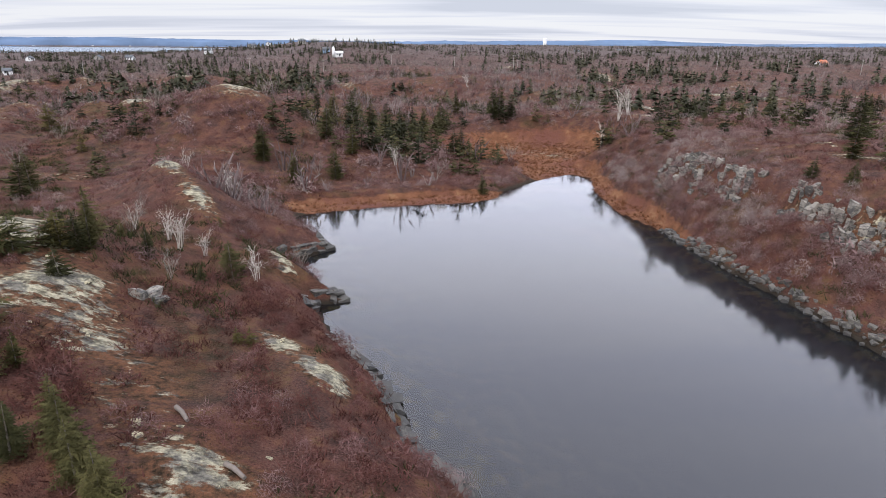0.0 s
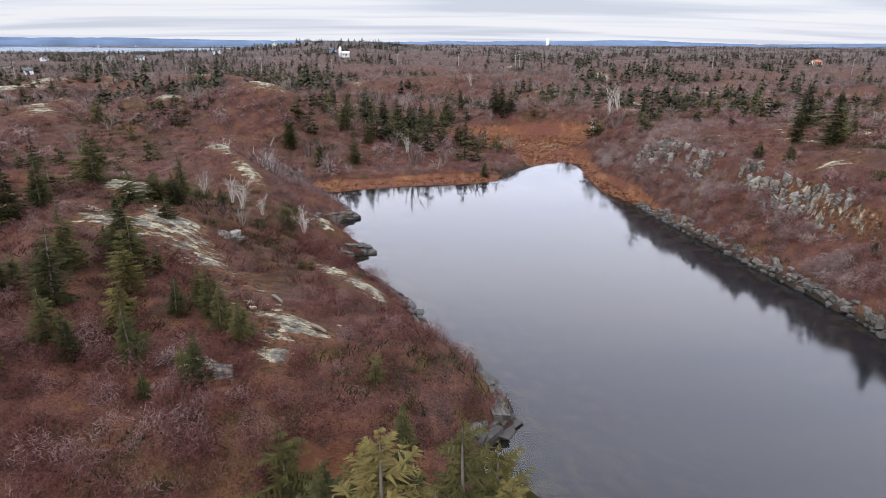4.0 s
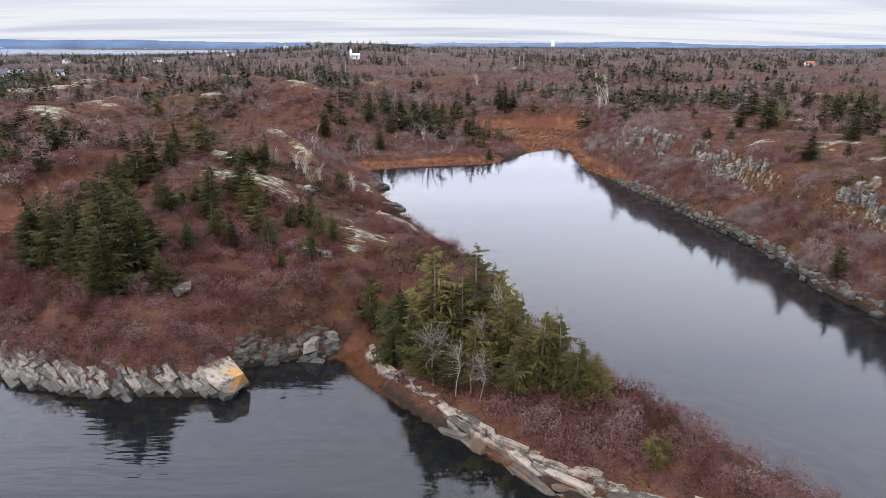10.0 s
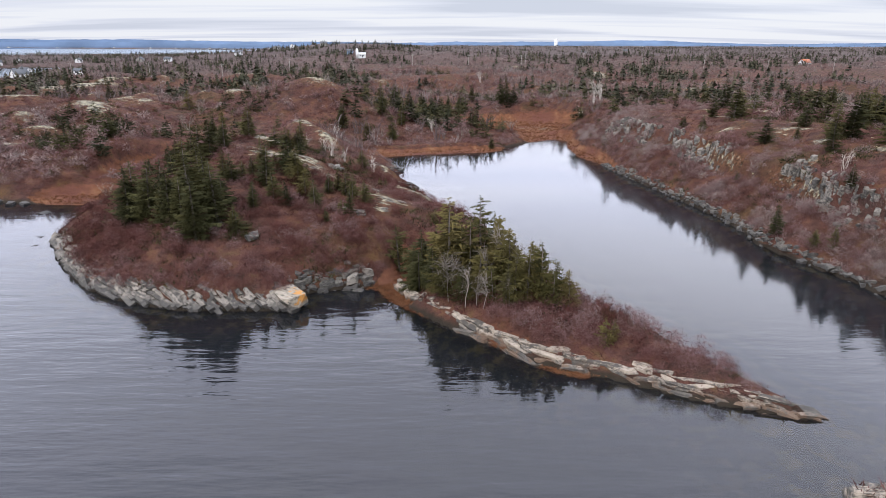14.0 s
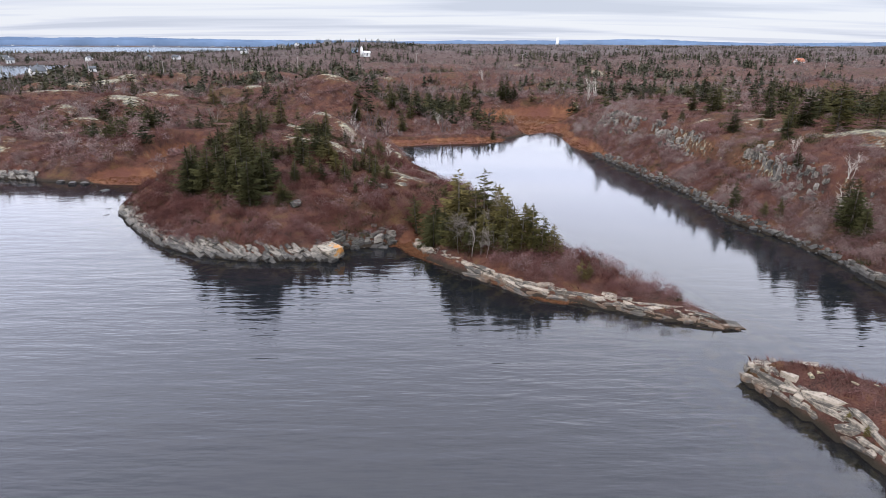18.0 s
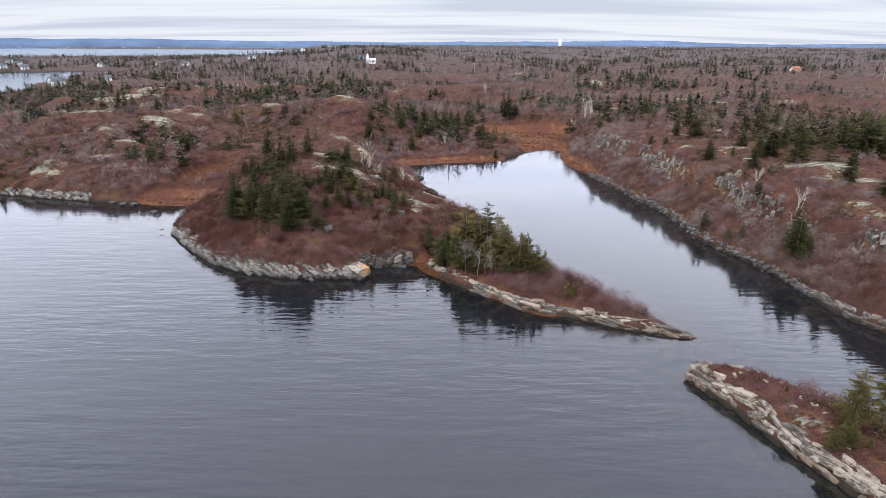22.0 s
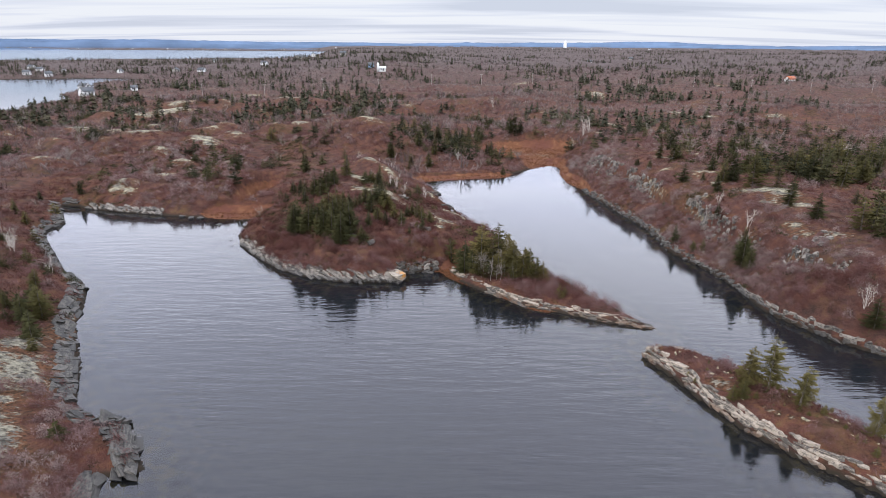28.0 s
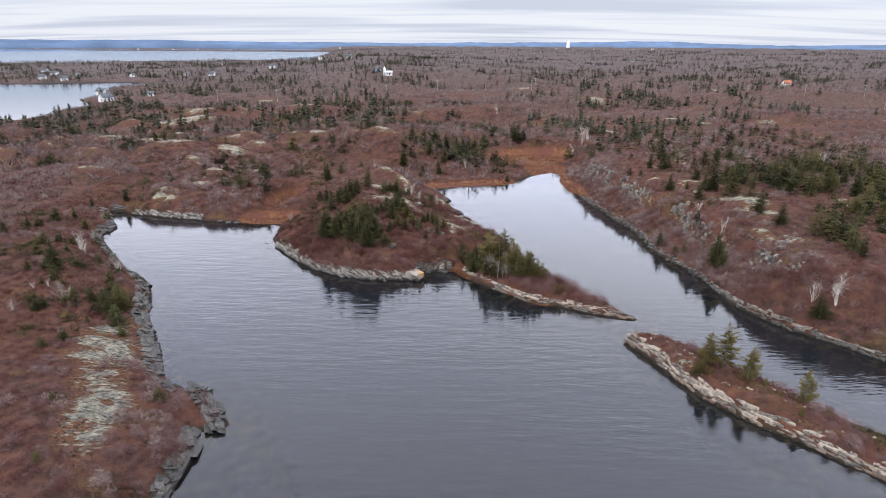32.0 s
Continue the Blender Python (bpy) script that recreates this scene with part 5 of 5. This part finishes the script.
# ---- rocks ----
def slab_mesh(name, seed, mat, long=1.6, wide=0.55, high=0.4, rough=0.12):
    """An angular broken block: sheared ends, chipped corners, sharp narrow edges."""
    rng = np.random.RandomState(seed)
    bm = bmesh.new()
    bmesh.ops.create_cube(bm, size=1)
    shear = rng.uniform(-0.35, 0.35, 3)
    for v in bm.verts:
        x, y, z = v.co
        x, y, z = x + shear[0] * z * 0.6 + shear[1] * y * 0.5, y + shear[2] * z * 0.5, z
        v.co = Vector(np.array((x * long, y * wide, z * high)) + rng.randn(3) * rough * np.array([long, wide, high]))
    for _ in range(2):
        n = Vector(rng.randn(3) * (0.5, 1, 1)).normalized()
        n.z = abs(n.z)
        far = max(v.co.dot(n) for v in bm.verts) * rng.uniform(0.62, 0.85)
        got = bmesh.ops.bisect_plane(bm, geom=bm.verts[:] + bm.edges[:] + bm.faces[:], plane_co=n * far, plane_no=n, clear_outer=True)
        edges = [e for e in got["geom_cut"] if isinstance(e, bmesh.types.BMEdge)]
        if len(edges) > 2:
            bmesh.ops.contextual_create(bm, geom=edges)
    bmesh.ops.triangulate(bm, faces=bm.faces[:])
    bmesh.ops.recalc_face_normals(bm, faces=bm.faces[:])
    me = bpy.data.meshes.new(name)
    bm.to_mesh(me)
    bm.free()
    me.materials.append(mat)
    return me


def along(line, step, rng, jitter=0.0):
    """Places along a polyline with the direction there."""
    out, rest = [], 0.0
    for (ax, ay), (bx, by) in zip(line, line[1:]):
        l = math.hypot(bx - ax, by - ay)
        s = rest
        while s < l:
            k = s / l
            out.append((ax + (bx - ax) * k + rng.gauss(0, jitter), ay + (by - ay) * k + rng.gauss(0, jitter), math.degrees(math.atan2(by - ay, bx - ax))))
            s += step * rng.uniform(0.6, 1.4)
        rest = s - l
    return out


def unit_slabs(seed, mat, count=8, rough=0.05):
    return [slab_mesh("slab", seed * 10 + k, mat, 1.0, 1.0, 1.0, rough) for k in range(count)]


def rock_thing(name, label, line):
    top = tagged(new(name), label, "rocks")
    top.matrix_basis = pose(line[0][0], line[0][1], 0)
    return top, pose(-line[0][0], -line[0][1], 0)


def beds(name, label, line, mat, seed, courses, inward, long=(0.6, 2.2), back=0.0, taper=0.0, dip=6):
    """Layered rock: long slabs in courses that step up from the water. courses: way inland, height of the top, thickness, width."""
    rng = random.Random(seed)
    meshes = unit_slabs(seed, mat, 12, 0.08)
    top, inv = rock_thing(name, label, line)
    total = sum(math.hypot(b[0] - a[0], b[1] - a[1]) for a, b in zip(line, line[1:]))
    for off, high, thick, wide in courses:
        s = rng.uniform(0, 0.5)
        while s < total - 0.3:
            l = min(rng.uniform(*long) * rng.choice((0.5, 0.8, 1.0)), total - s + 0.2)
            mid, rest = s + l / 2, 0.0
            for (ax, ay), (bx, by) in zip(line, line[1:]):
                seg = math.hypot(bx - ax, by - ay)
                if rest + seg >= mid or (bx, by) == tuple(line[-1]):
                    break
                rest += seg
            k = (mid - rest) / seg
            a = math.degrees(math.atan2(by - ay, bx - ax))
            nx, ny = -math.sin(radians(a)) * inward, math.cos(radians(a)) * inward
            wave = 0.35 * noise.noise((mid * 0.35, seed, 0)) + 0.15 * noise.noise((mid * 1.1, seed, 2))
            way = off + back + wave + rng.uniform(-0.10, 0.10)
            x, y = ax + (bx - ax) * k + nx * way, ay + (by - ay) * k + ny * way
            z = high * (1 + 0.9 * noise.noise((mid * 0.22, seed, 5))) + rng.gauss(0, 0.07)
            if taper:
                z *= 0.12 + 0.88 * min(1.0, (total - mid) / taper)
            if rng.random() > 0.05:
                z = max(z, ground_z(x, y) + rng.uniform(-0.12, 0.14))
                t = thick * rng.uniform(0.7, 1.3)
                ob = part("slab", rng.choice(meshes), top)
                ob.matrix_basis = inv @ pose(x, y, z - t / 2, rng.gauss(dip, 8) * inward, rng.gauss(0, 6), a + rng.gauss(0, 9)) @ Matrix.Diagonal((l * 1.06, wide * rng.uniform(0.75, 1.3), t, 1))
            s += l * rng.uniform(0.88, 1.0)
    return top


def tilted(name, label, line, mat, seed, step, rows, strike, dip, plunge, inward, size=(1.5, 0.42, 0.75), spread=(0.5, 1.3), lift=0.0, back=0.3):
    """Upturned slabs that strike across the shore and plunge into the water."""
    rng = random.Random(seed)
    meshes = unit_slabs(seed, mat, 9, 0.07)
    top, inv = rock_thing(name, label, line)
    for row in range(rows):
        for x, y, a in along(line, step, rng, 0.12):
            nx, ny = -math.sin(radians(a)) * inward, math.cos(radians(a)) * inward
            off = back + row * 0.5 + rng.uniform(-0.2, 0.2)
            px, py = x + nx * off, y + ny * off
            s = rng.uniform(*spread)
            z = max(ground_z(px, py), 0.0) * 0.75 + lift + rng.gauss(0, 0.08)
            ob = part("slab", rng.choice(meshes), top)
            ob.matrix_basis = inv @ pose(px, py, z, dip + rng.gauss(0, 8), plunge + rng.gauss(0, 6), strike + rng.gauss(0, 11)) @ Matrix.Diagonal((s * size[0] * rng.uniform(0.7, 1.2), s * size[1] * rng.uniform(0.7, 1.4), s * size[2] * rng.uniform(0.8, 1.2), 1))
    return top


def stones(name, label, line, mat, seed, step, rows, size, inward, spread=(0.35, 1.4), deep=0.45):
    """Tumbled broken stones along a shore."""
    rng = random.Random(seed)
    meshes = unit_slabs(seed, mat, 9, 0.11)
    top, inv = rock_thing(name, label, line)
    for row in range(rows):
        for x, y, a in along(line, step, rng, 0.25):
            nx, ny = -math.sin(radians(a)) * inward, math.cos(radians(a)) * inward
            off = 0.15 + row * deep + rng.uniform(-0.2, 0.2)
            px, py = x + nx * off, y + ny * off
            s = rng.uniform(spread[0] ** 0.5, spread[1] ** 0.5) ** 2
            ob = part("stone", rng.choice(meshes), top)
            ob.matrix_basis = inv @ pose(px, py, max(ground_z(px, py), -0.05) * 0.85 + 0.12 * s, rng.gauss(0, 12), rng.gauss(0, 12), a + rng.gauss(0, 35)) @ Matrix.Diagonal((s * size[0], s * size[1] * rng.uniform(0.8, 1.3), s * size[2] * rng.uniform(0.8, 1.3), 1))
    return top


STRATA = [(0.28 * k, 0.12 + 0.17 * k, 0.42, 0.40) for k in range(5)]
STEPS = [(0.05, 0.16, 0.5, 0.7), (0.45, 0.45, 0.55, 0.7), (0.88, 0.75, 0.5, 0.7), (1.3, 1.0, 0.5, 0.75)]
tilted("rock_ledge", "upturned grey slate slabs along the island shore", ISLAND_SHORE[2:10], GREYSLATE, 31, 0.30, 3, -40, 28, 13, 1, size=(1.35, 0.36, 0.55), spread=(0.35, 1.5))
stones("boulder_shore", "grey tumbled boulders at the edge of the cove", ISLAND_SHORE[10:14], STONE, 32, 0.26, 4, (0.62, 0.42, 0.34), 1)
beds("rock_ledge", "thin pale slate edge above the rockweed", ISLAND_SHORE[14:18], SLATE, 43, [(1.0, 0.5, 0.5, 0.45), (1.35, 0.75, 0.5, 0.5)], 1, long=(0.5, 1.6))
beds("rock_ledge", "long pale slate beds along the spit", ISLAND_SHORE[17:], SLATE, 33, STRATA, 1, long=(0.7, 2.8), back=0.1, taper=7.0, dip=10)
beds("rock_ledge", "long whitish slate beds along the outer spit", OUTER_SPIT[:10], SLATE, 34, [(a, b * 1.3, c, d) for a, b, c, d in STRATA[:4]], 1, long=(0.6, 2.6), back=0.1, dip=8)
beds("rock_ledge", "low slate beds round the end of the outer spit", OUTER_SPIT[-4:], SLATE, 41, STEPS[:3], 1, long=(0.6, 1.6), back=0.1)
stones("shore_rocks", "grey broken stones lining the foot of the bank", EAST_SHORE[2:12], STONE, 35, 0.30, 2, (0.55, 0.36, 0.27), 1, (0.25, 1.6))
beds("rock_ledge", "pale broken slate ledge under the wooded bank", EAST_SHORE[11:17], GREYSLATE, 42, [(0.05, 0.3, 0.5, 0.5), (0.4, 0.6, 0.5, 0.5)], 1, long=(0.5, 1.8), back=0.1)
beds("rock_ledge", "dark wet ledges on the headland shore", HEAD_SHORE[7:24], DARKROCK, 36, [(0.1, 0.25, 0.4, 1.2), (0.5, 0.5, 0.4, 1.2), (0.9, 0.75, 0.4, 1.2), (1.4, 1.0, 0.4, 1.3)], 1, long=(0.9, 3.2), back=0.55, dip=24)
beds("rock_ledge", "dark ledges on the pool shore", SPIT_BACK[9:] + POOL_WEST[:5], DARKROCK, 37, [(0.1, 0.25, 0.5, 1.0), (0.8, 0.6, 0.5, 1.0)], 1, long=(0.6, 2.2), back=0.3)
beds("rock_ledge", "dark ledge point on the pool shore", POOL_WEST[5:8], DARKROCK, 38, [(0.1, 0.25, 0.5, 1.0), (0.8, 0.6, 0.5, 1.0)], 1, long=(0.5, 1.8), back=0.3)
beds("rock_ledge", "dark ledge point on the pool shore", POOL_WEST[8:13], DARKROCK, 39, [(0.1, 0.25, 0.5, 1.0), (0.8, 0.6, 0.5, 1.0)], 1, long=(0.5, 1.8), back=0.3)
tilted("rock_ledge", "grey ledges at the head of the cove", HEAD_SHORE[24:27], CLIFF, 40, 0.6, 3, -30, 20, 8, 1)


tilted("rock_ledge", "dark slabs dipping into the water at the headland point", [(-36.9, -25.2), (-38.2, -22.6), (-40.2, -20.0), (-42.4, -18.2)], DARKROCK, 44, 0.55, 4, 122, 28, 4, 1, size=(2.4, 0.8, 0.35), spread=(0.5, 1.2), lift=0.1)
tilted("rock_ledge", "dark slabs along the headland shore", [(-38.4, -38), (-38.6, -30), (-39.8, -26.6)], DARKROCK, 45, 0.6, 3, 105, 24, 4, 1, size=(2.2, 0.8, 0.35), spread=(0.5, 1.2), lift=0.1)


def build_cliff():
    """Jointed grey blocks standing out of the east bank."""
    rng = random.Random(44)
    meshes = [slab_mesh("block", 700 + k, CLIFF, 0.5, 0.5, 1.0, 0.12) for k in range(9)]
    cliff = tagged(new("rock_cliff"), "broken pale grey cliff face along the bank", "cliff")
    cliff.matrix_basis = pose(36, 60, 0)
    for x, y, a in along(EAST_SHORE[1:16], 0.085, rng, 0.3):
        patch = float(lattice(np.array([x]), np.array([y]), 6, 15)[0])
        if patch < (-0.7 if 66 < y < 112 else 0.05) or rng.random() < 0.3:
            continue
        off = 7.2 + rng.gauss(0, 0.7)
        px, py = x - math.sin(radians(a)) * off, y + math.cos(radians(a)) * off
        s = rng.uniform(0.4, 1.2) * (1.25 if 70 < y < 112 else 1.0)
        ob = part("block", rng.choice(meshes), cliff)
        ob.matrix_basis = pose(px - 36, py - 60, ground_z(px, py) - 0.22 * s, rng.gauss(0, 8), rng.gauss(0, 8), a + rng.gauss(0, 14)) @ Matrix.Diagonal((s, s * rng.uniform(0.7, 1.2), s * rng.uniform(0.9, 1.5), 1))


build_cliff()


def build_outcrops():
    """Low lichen-grown rock ribs breaking through the heath."""
    rng = np.random.RandomState(61)
    shapes = []
    for k in range(8):
        me = slab_mesh("rib", 800 + k, LICHEN, 1.0, 0.5, 0.28, 0.10)
        v = np.array([tuple(q.co) for q in me.vertices])
        f = np.array([tuple(q.vertices) for q in me.polygons])
        shapes.append((v, f))
        bpy.data.meshes.remove(me)
    x, y = scatter_points(rng, 60000, -112, 110, -44, 240)
    z, rock, marsh, bed, shore = terrain(x, y)
    ok = (shore > 1) & (y > 18) & (rng.rand(len(x)) < 0.16 * smooth(rock + 0.35 * lattice(x, y, 2.1, 62), 0.22, 0.75))
    # small lichen heads all over the outer spit
    spit = (shore > 1.2) & (x > 16) & (x < 72) & (y < 0) & (y > -60) & (x + y < 34) & (rng.rand(len(x)) < 0.22) & ~ok
    ok |= spit
    p = np.stack([x, y, z - 0.03], -1)[ok]
    v, f, t = scattered(shapes, p, rng, 0.2, 0.7, rng.rand(len(p)), shade=0)
    tagged(new("lichen_rocks", mesh_from("lichen_rocks", v, f, LICHEN, t)), "pale lichen-covered rock ribs on the heath", "rocks", kind="stuff")


build_outcrops()


def boulder(x, y, size, seed, mat=CLIFF, label="grey weathered boulder lying on the heath", flat=0.6, turn=None, sink=0.15):
    me = slab_mesh("boulder", seed, mat, size, size * 0.75, size * flat, 0.14)
    ob = tagged(new("boulder", me), label, "boulder", "boulders in the water" if mat is DARKROCK else "boulders on the heath")
    ob.matrix_basis = pose(x, y, max(ground_z(x, y), -0.25) + size * (flat * 0.5 - sink), seed % 17 - 8, seed % 13 - 6, seed * 37 % 360 if turn is None else turn)


for k, (x, y, s) in enumerate([(-18.2, 58, 1.1), (-17.0, 58.3, 0.8), (-17.6, 58.9, 0.9), (-13, 36.5, 1.3), (-12.2, 37, 0.9), (-11.4, 36.6, 1.0), (-21.5, 30.2, 1.2),
                               (-11.3, 28.3, 1.2), (-10.0, 28.9, 1.1), (52, 21, 1.3), (53, 20, 1.0), (51, 18.5, 0.9), (54, 23, 0.8), (50, 24, 0.9), (-45, 45, 0.6), (-47, 50, 0.5)]):
    boulder(x, y, s, 900 + k)
boulder(-16.6, 23.4, 2.7, 951, SPOTTED, "large slanting slate block with orange lichen on the shore", 0.4, -44)
boulder(-11.0, 26.9, 1.7, 952, GREYSLATE, "long pale slate boulder at the mouth of the creek", 0.3, 150)
for k, (x, y, s) in enumerate([(-58.2, 55.4, 1.3), (-66.5, 60.4, 1.6), (-64.3, 60.6, 1.2), (-69, 61.6, 1.3), (6.1, 38.5, 0.4), (8.2, 36.9, 0.35), (10.4, 35.2, 0.35), (21.5, 5.6, 0.4), (-51.9, 44.5, 0.8), (-52.4, 43, 0.6), (-50.5, 40.8, 0.7)]):
    boulder(x, y, s, 970 + k, DARKROCK, "dark wet boulder standing in the shallow water", 0.45, None, 0.1)


def drift_log(x, y, length, turn, z=0.12):
    v, f = tube_rows([(-length / 2, 0, 0), (-length * 0.1, 0.05, 0.02), (length / 2, 0, 0)], [0.12, 0.115, 0.09], 8)
    caps = Pile()
    caps.add(v, f)
    for k, c in ((0, (-length / 2, 0, 0)), (16, (length / 2, 0, 0))):
        ring = v[k:k + 8]
        caps.add(np.vstack([ring, [c]]), np.array([(i, (i + 1) % 8, 8) for i in range(8)]))
    ob = tagged(new("drift_log", caps.mesh("drift_log", DEADWOOD)), "bleached grey driftwood log lying on the rock", "log")
    ob.matrix_basis = pose(x, y, ground_z(x, y) + z, 0, 4, turn)


drift_log(-7.3, 42.1, 1.3, -38)
drift_log(-10.6, 45.3, 1.3, -48)


# ---- far buildings ----
def box_mesh(name, sx, sy, sz, mat, z0=0.0):
    v = [(x * sx / 2, y * sy / 2, z0 + z * sz) for z in (0, 1) for x, y in ((-1, -1), (1, -1), (1, 1), (-1, 1))]
    f = [(0, 3, 2, 1), (4, 5, 6, 7), (0, 1, 5, 4), (1, 2, 6, 5), (2, 3, 7, 6), (3, 0, 4, 7)]
    return mesh_from(name, v, f, mat)


def gable_mesh(name, sx, sy, rise, mat, z0, over=0.35, thick=0.18):
    x, y = sx / 2 + over, sy / 2 + over
    v = []
    for dz in (0, thick):
        v += [(-x, -y, z0 - 0.15 + dz), (x, -y, z0 - 0.15 + dz), (-x, 0, z0 + rise + dz), (x, 0, z0 + rise + dz), (-x, y, z0 - 0.15 + dz), (x, y, z0 - 0.15 + dz)]
    f = [(0, 2, 3, 1), (2, 4, 5, 3), (6, 7, 9, 8), (8, 9, 11, 10), (0, 1, 7, 6), (4, 10, 11, 5), (0, 6, 8, 2), (2, 8, 10, 4), (1, 3, 9, 7), (3, 5, 11, 9)]
    return mesh_from(name, v, f, mat)


def wall_mesh(name, sx, sy, high, rise, mat):
    x, y = sx / 2, sy / 2
    v = [(-x, -y, -1), (x, -y, -1), (x, y, -1), (-x, y, -1), (-x, -y, high), (x, -y, high), (x, y, high), (-x, y, high), (-x, 0, high + rise - 0.05), (x, 0, high + rise - 0.05)]
    me = bpy.data.meshes.new(name)
    me.from_pydata(v, [], [(0, 1, 5, 4), (1, 2, 6, 9, 5), (2, 3, 7, 6), (3, 0, 4, 8, 7), (4, 5, 9, 8), (6, 7, 8, 9)])
    me.materials.append(mat)
    return me


def house(x, y, sx, sy, high, rise, wall, roof, turn, label, steeple=False, chimney=True):
    h = tagged(new("house" if not steeple else "church"), label, "house" if not steeple else "church", "" if steeple else "houses of the far village")
    h.matrix_basis = pose(x, y, ground_z(x, y), 0, 0, turn)
    w = part("wall", wall_mesh("wall", sx, sy, high, rise, wall), h)
    part("roof", gable_mesh("roof", sx, sy, rise, roof, high), h)
    pane = box_mesh("window", 0.9, 0.12, 1.2, DARKGLASS)
    for side in (-1, 1):
        for k in range(int(sx // 2.6)):
            for z in ([1.0, 3.6] if high > 4.5 else [1.0]):
                part("window", pane, h).matrix_basis = pose(-sx / 2 + 1.5 + 2.6 * k, side * sy / 2, z)
        for z in (1.0, high - 0.3):
            part("window", pane, h).matrix_basis = pose(side * sx / 2, 0.9 * side, z, 0, 0, 90)
    part("door", box_mesh("door", 1.0, 0.14, 2.05, DARKGLASS), h).matrix_basis = pose(0.3, -sy / 2, 0)
    if chimney:
        part("chimney", box_mesh("chimney", 0.7, 0.7, 1.8, ROOF), h).matrix_basis = pose(sx * 0.2, 0.2, high + rise - 0.6)
    if steeple:
        t = part("tower", box_mesh("tower", 2.4, 2.4, high + rise + 3, wall), h)
        t.matrix_basis = pose(-sx / 2 - 1.4, 0, -1)
        v = [(-1.3, -1.3, 0), (1.3, -1.3, 0), (1.3, 1.3, 0), (-1.3, 1.3, 0), (0, 0, 2.6)]
        part("spire", mesh_from("spire", v, [(0, 1, 4), (1, 2, 4), (2, 3, 4), (3, 0, 4)], wall), h).matrix_basis = pose(-sx / 2 - 1.4, 0, high + rise + 2)
    return h


house(-262, 364, 8.5, 6, 2.8, 2.8, WHITE, ROOF, 62, "white clapboard house with a grey roof near the bay")
house(-243, 394, 4.5, 4, 2.3, 1.5, WHITE, ROOF, 20, "small white shed beside the house", chimney=False)
house(-74, 567, 6.5, 4, 2.6, 1.5, WHITE, WHITE, 10, "white wooden church with a square tower", steeple=True, chimney=False)
house(-89, 594, 6, 5, 2.6, 1.8, BLUE, ROOF, 0, "pale blue house beside the church")
house(296, 486, 7.5, 5.5, 2.4, 2.4, WHITE, ORANGE, 20, "house with a bright orange roof among trees")
rng = random.Random(77)
far_houses = [(-548, 742), (-301, 429), (-354, 561), (-326, 662), (-298, 668), (-415, 1031), (-206, 862), (-160, 850), (-467, 610), (-432, 592), (-471, 684), (-224, 850), (-510, 700), (-380, 640), (-250, 760), (210, 900), (330, 1100), (120, 1250)]
far_houses += [(420 + 75 * k + rng.uniform(-25, 25), 2860 + rng.uniform(-120, 60)) for k in range(10)]
far_houses += [(-2250 + 130 * k + rng.uniform(-50, 50), 2930) for k in range(14)]
for x, y in far_houses:
    if terrain(np.array([x]), np.array([y]))[4][0] > 2:
        house(x, y, rng.uniform(6.5, 9) * (1.5 if y > 2000 else 1), rng.uniform(5, 6.5), rng.uniform(2.3, 3), rng.uniform(1.7, 2.4), rng.choice([WHITE, WHITE, POLEWOOD]), ROOF, rng.uniform(0, 180), rng.choice(["small distant house with pale walls and grey roof"]))

# water tower on the skyline
wt = tagged(new("water_tower"), "white water tower on the far skyline", "water tower")
wt.matrix_basis = pose(590, 3180, ground_z(590, 3180))
v, f = tube_rows([(0, 0, -2), (0, 0, 34), (0, 0, 36)], [8.5, 8.5, 7], 20)
part("tank", mesh_from("tank", v, f, WHITE, smooth_faces=True), wt)
v, f = tube_rows([(0, 0, 36), (0, 0, 38.5)], [7, 0.2], 20)
part("cap", mesh_from("cap", v, f, WHITE), wt)


# utility poles over the heath
def make_pole():
    p = tagged(new("utility_pole"), "weathered wooden utility pole with a crossarm", "pole", "poles over the heath")
    v, f = tube_rows([(0, 0, -0.5), (0, 0, 9.0)], [0.16, 0.11], 8)
    part("post", mesh_from("post", v, f, POLEWOOD, smooth_faces=True), p)
    part("crossarm", box_mesh("crossarm", 2.2, 0.12, 0.14, POLEWOOD, 8.2), p)
    for x in (-0.9, 0.9):
        v, f = tube_rows([(x, 0, 8.34), (x, 0, 8.6)], [0.06, 0.05], 6)
        part("insulator", mesh_from("insulator", v, f, WHITE), p)
    return p


POLE = make_pole()
spots = [(-210 + 38 * k, 330 + 13 * k) for k in range(8)] + [(60 + 40 * k, 430 - 8 * k) for k in range(9)] + [(-240, 300), (330, 330), (260, 300)]
for k, (x, y) in enumerate(spots):
    m = pose(x, y, ground_z(x, y), 0, 0, 20)
    if k:
        copy_thing(POLE, m)
    else:
        POLE.matrix_basis = m
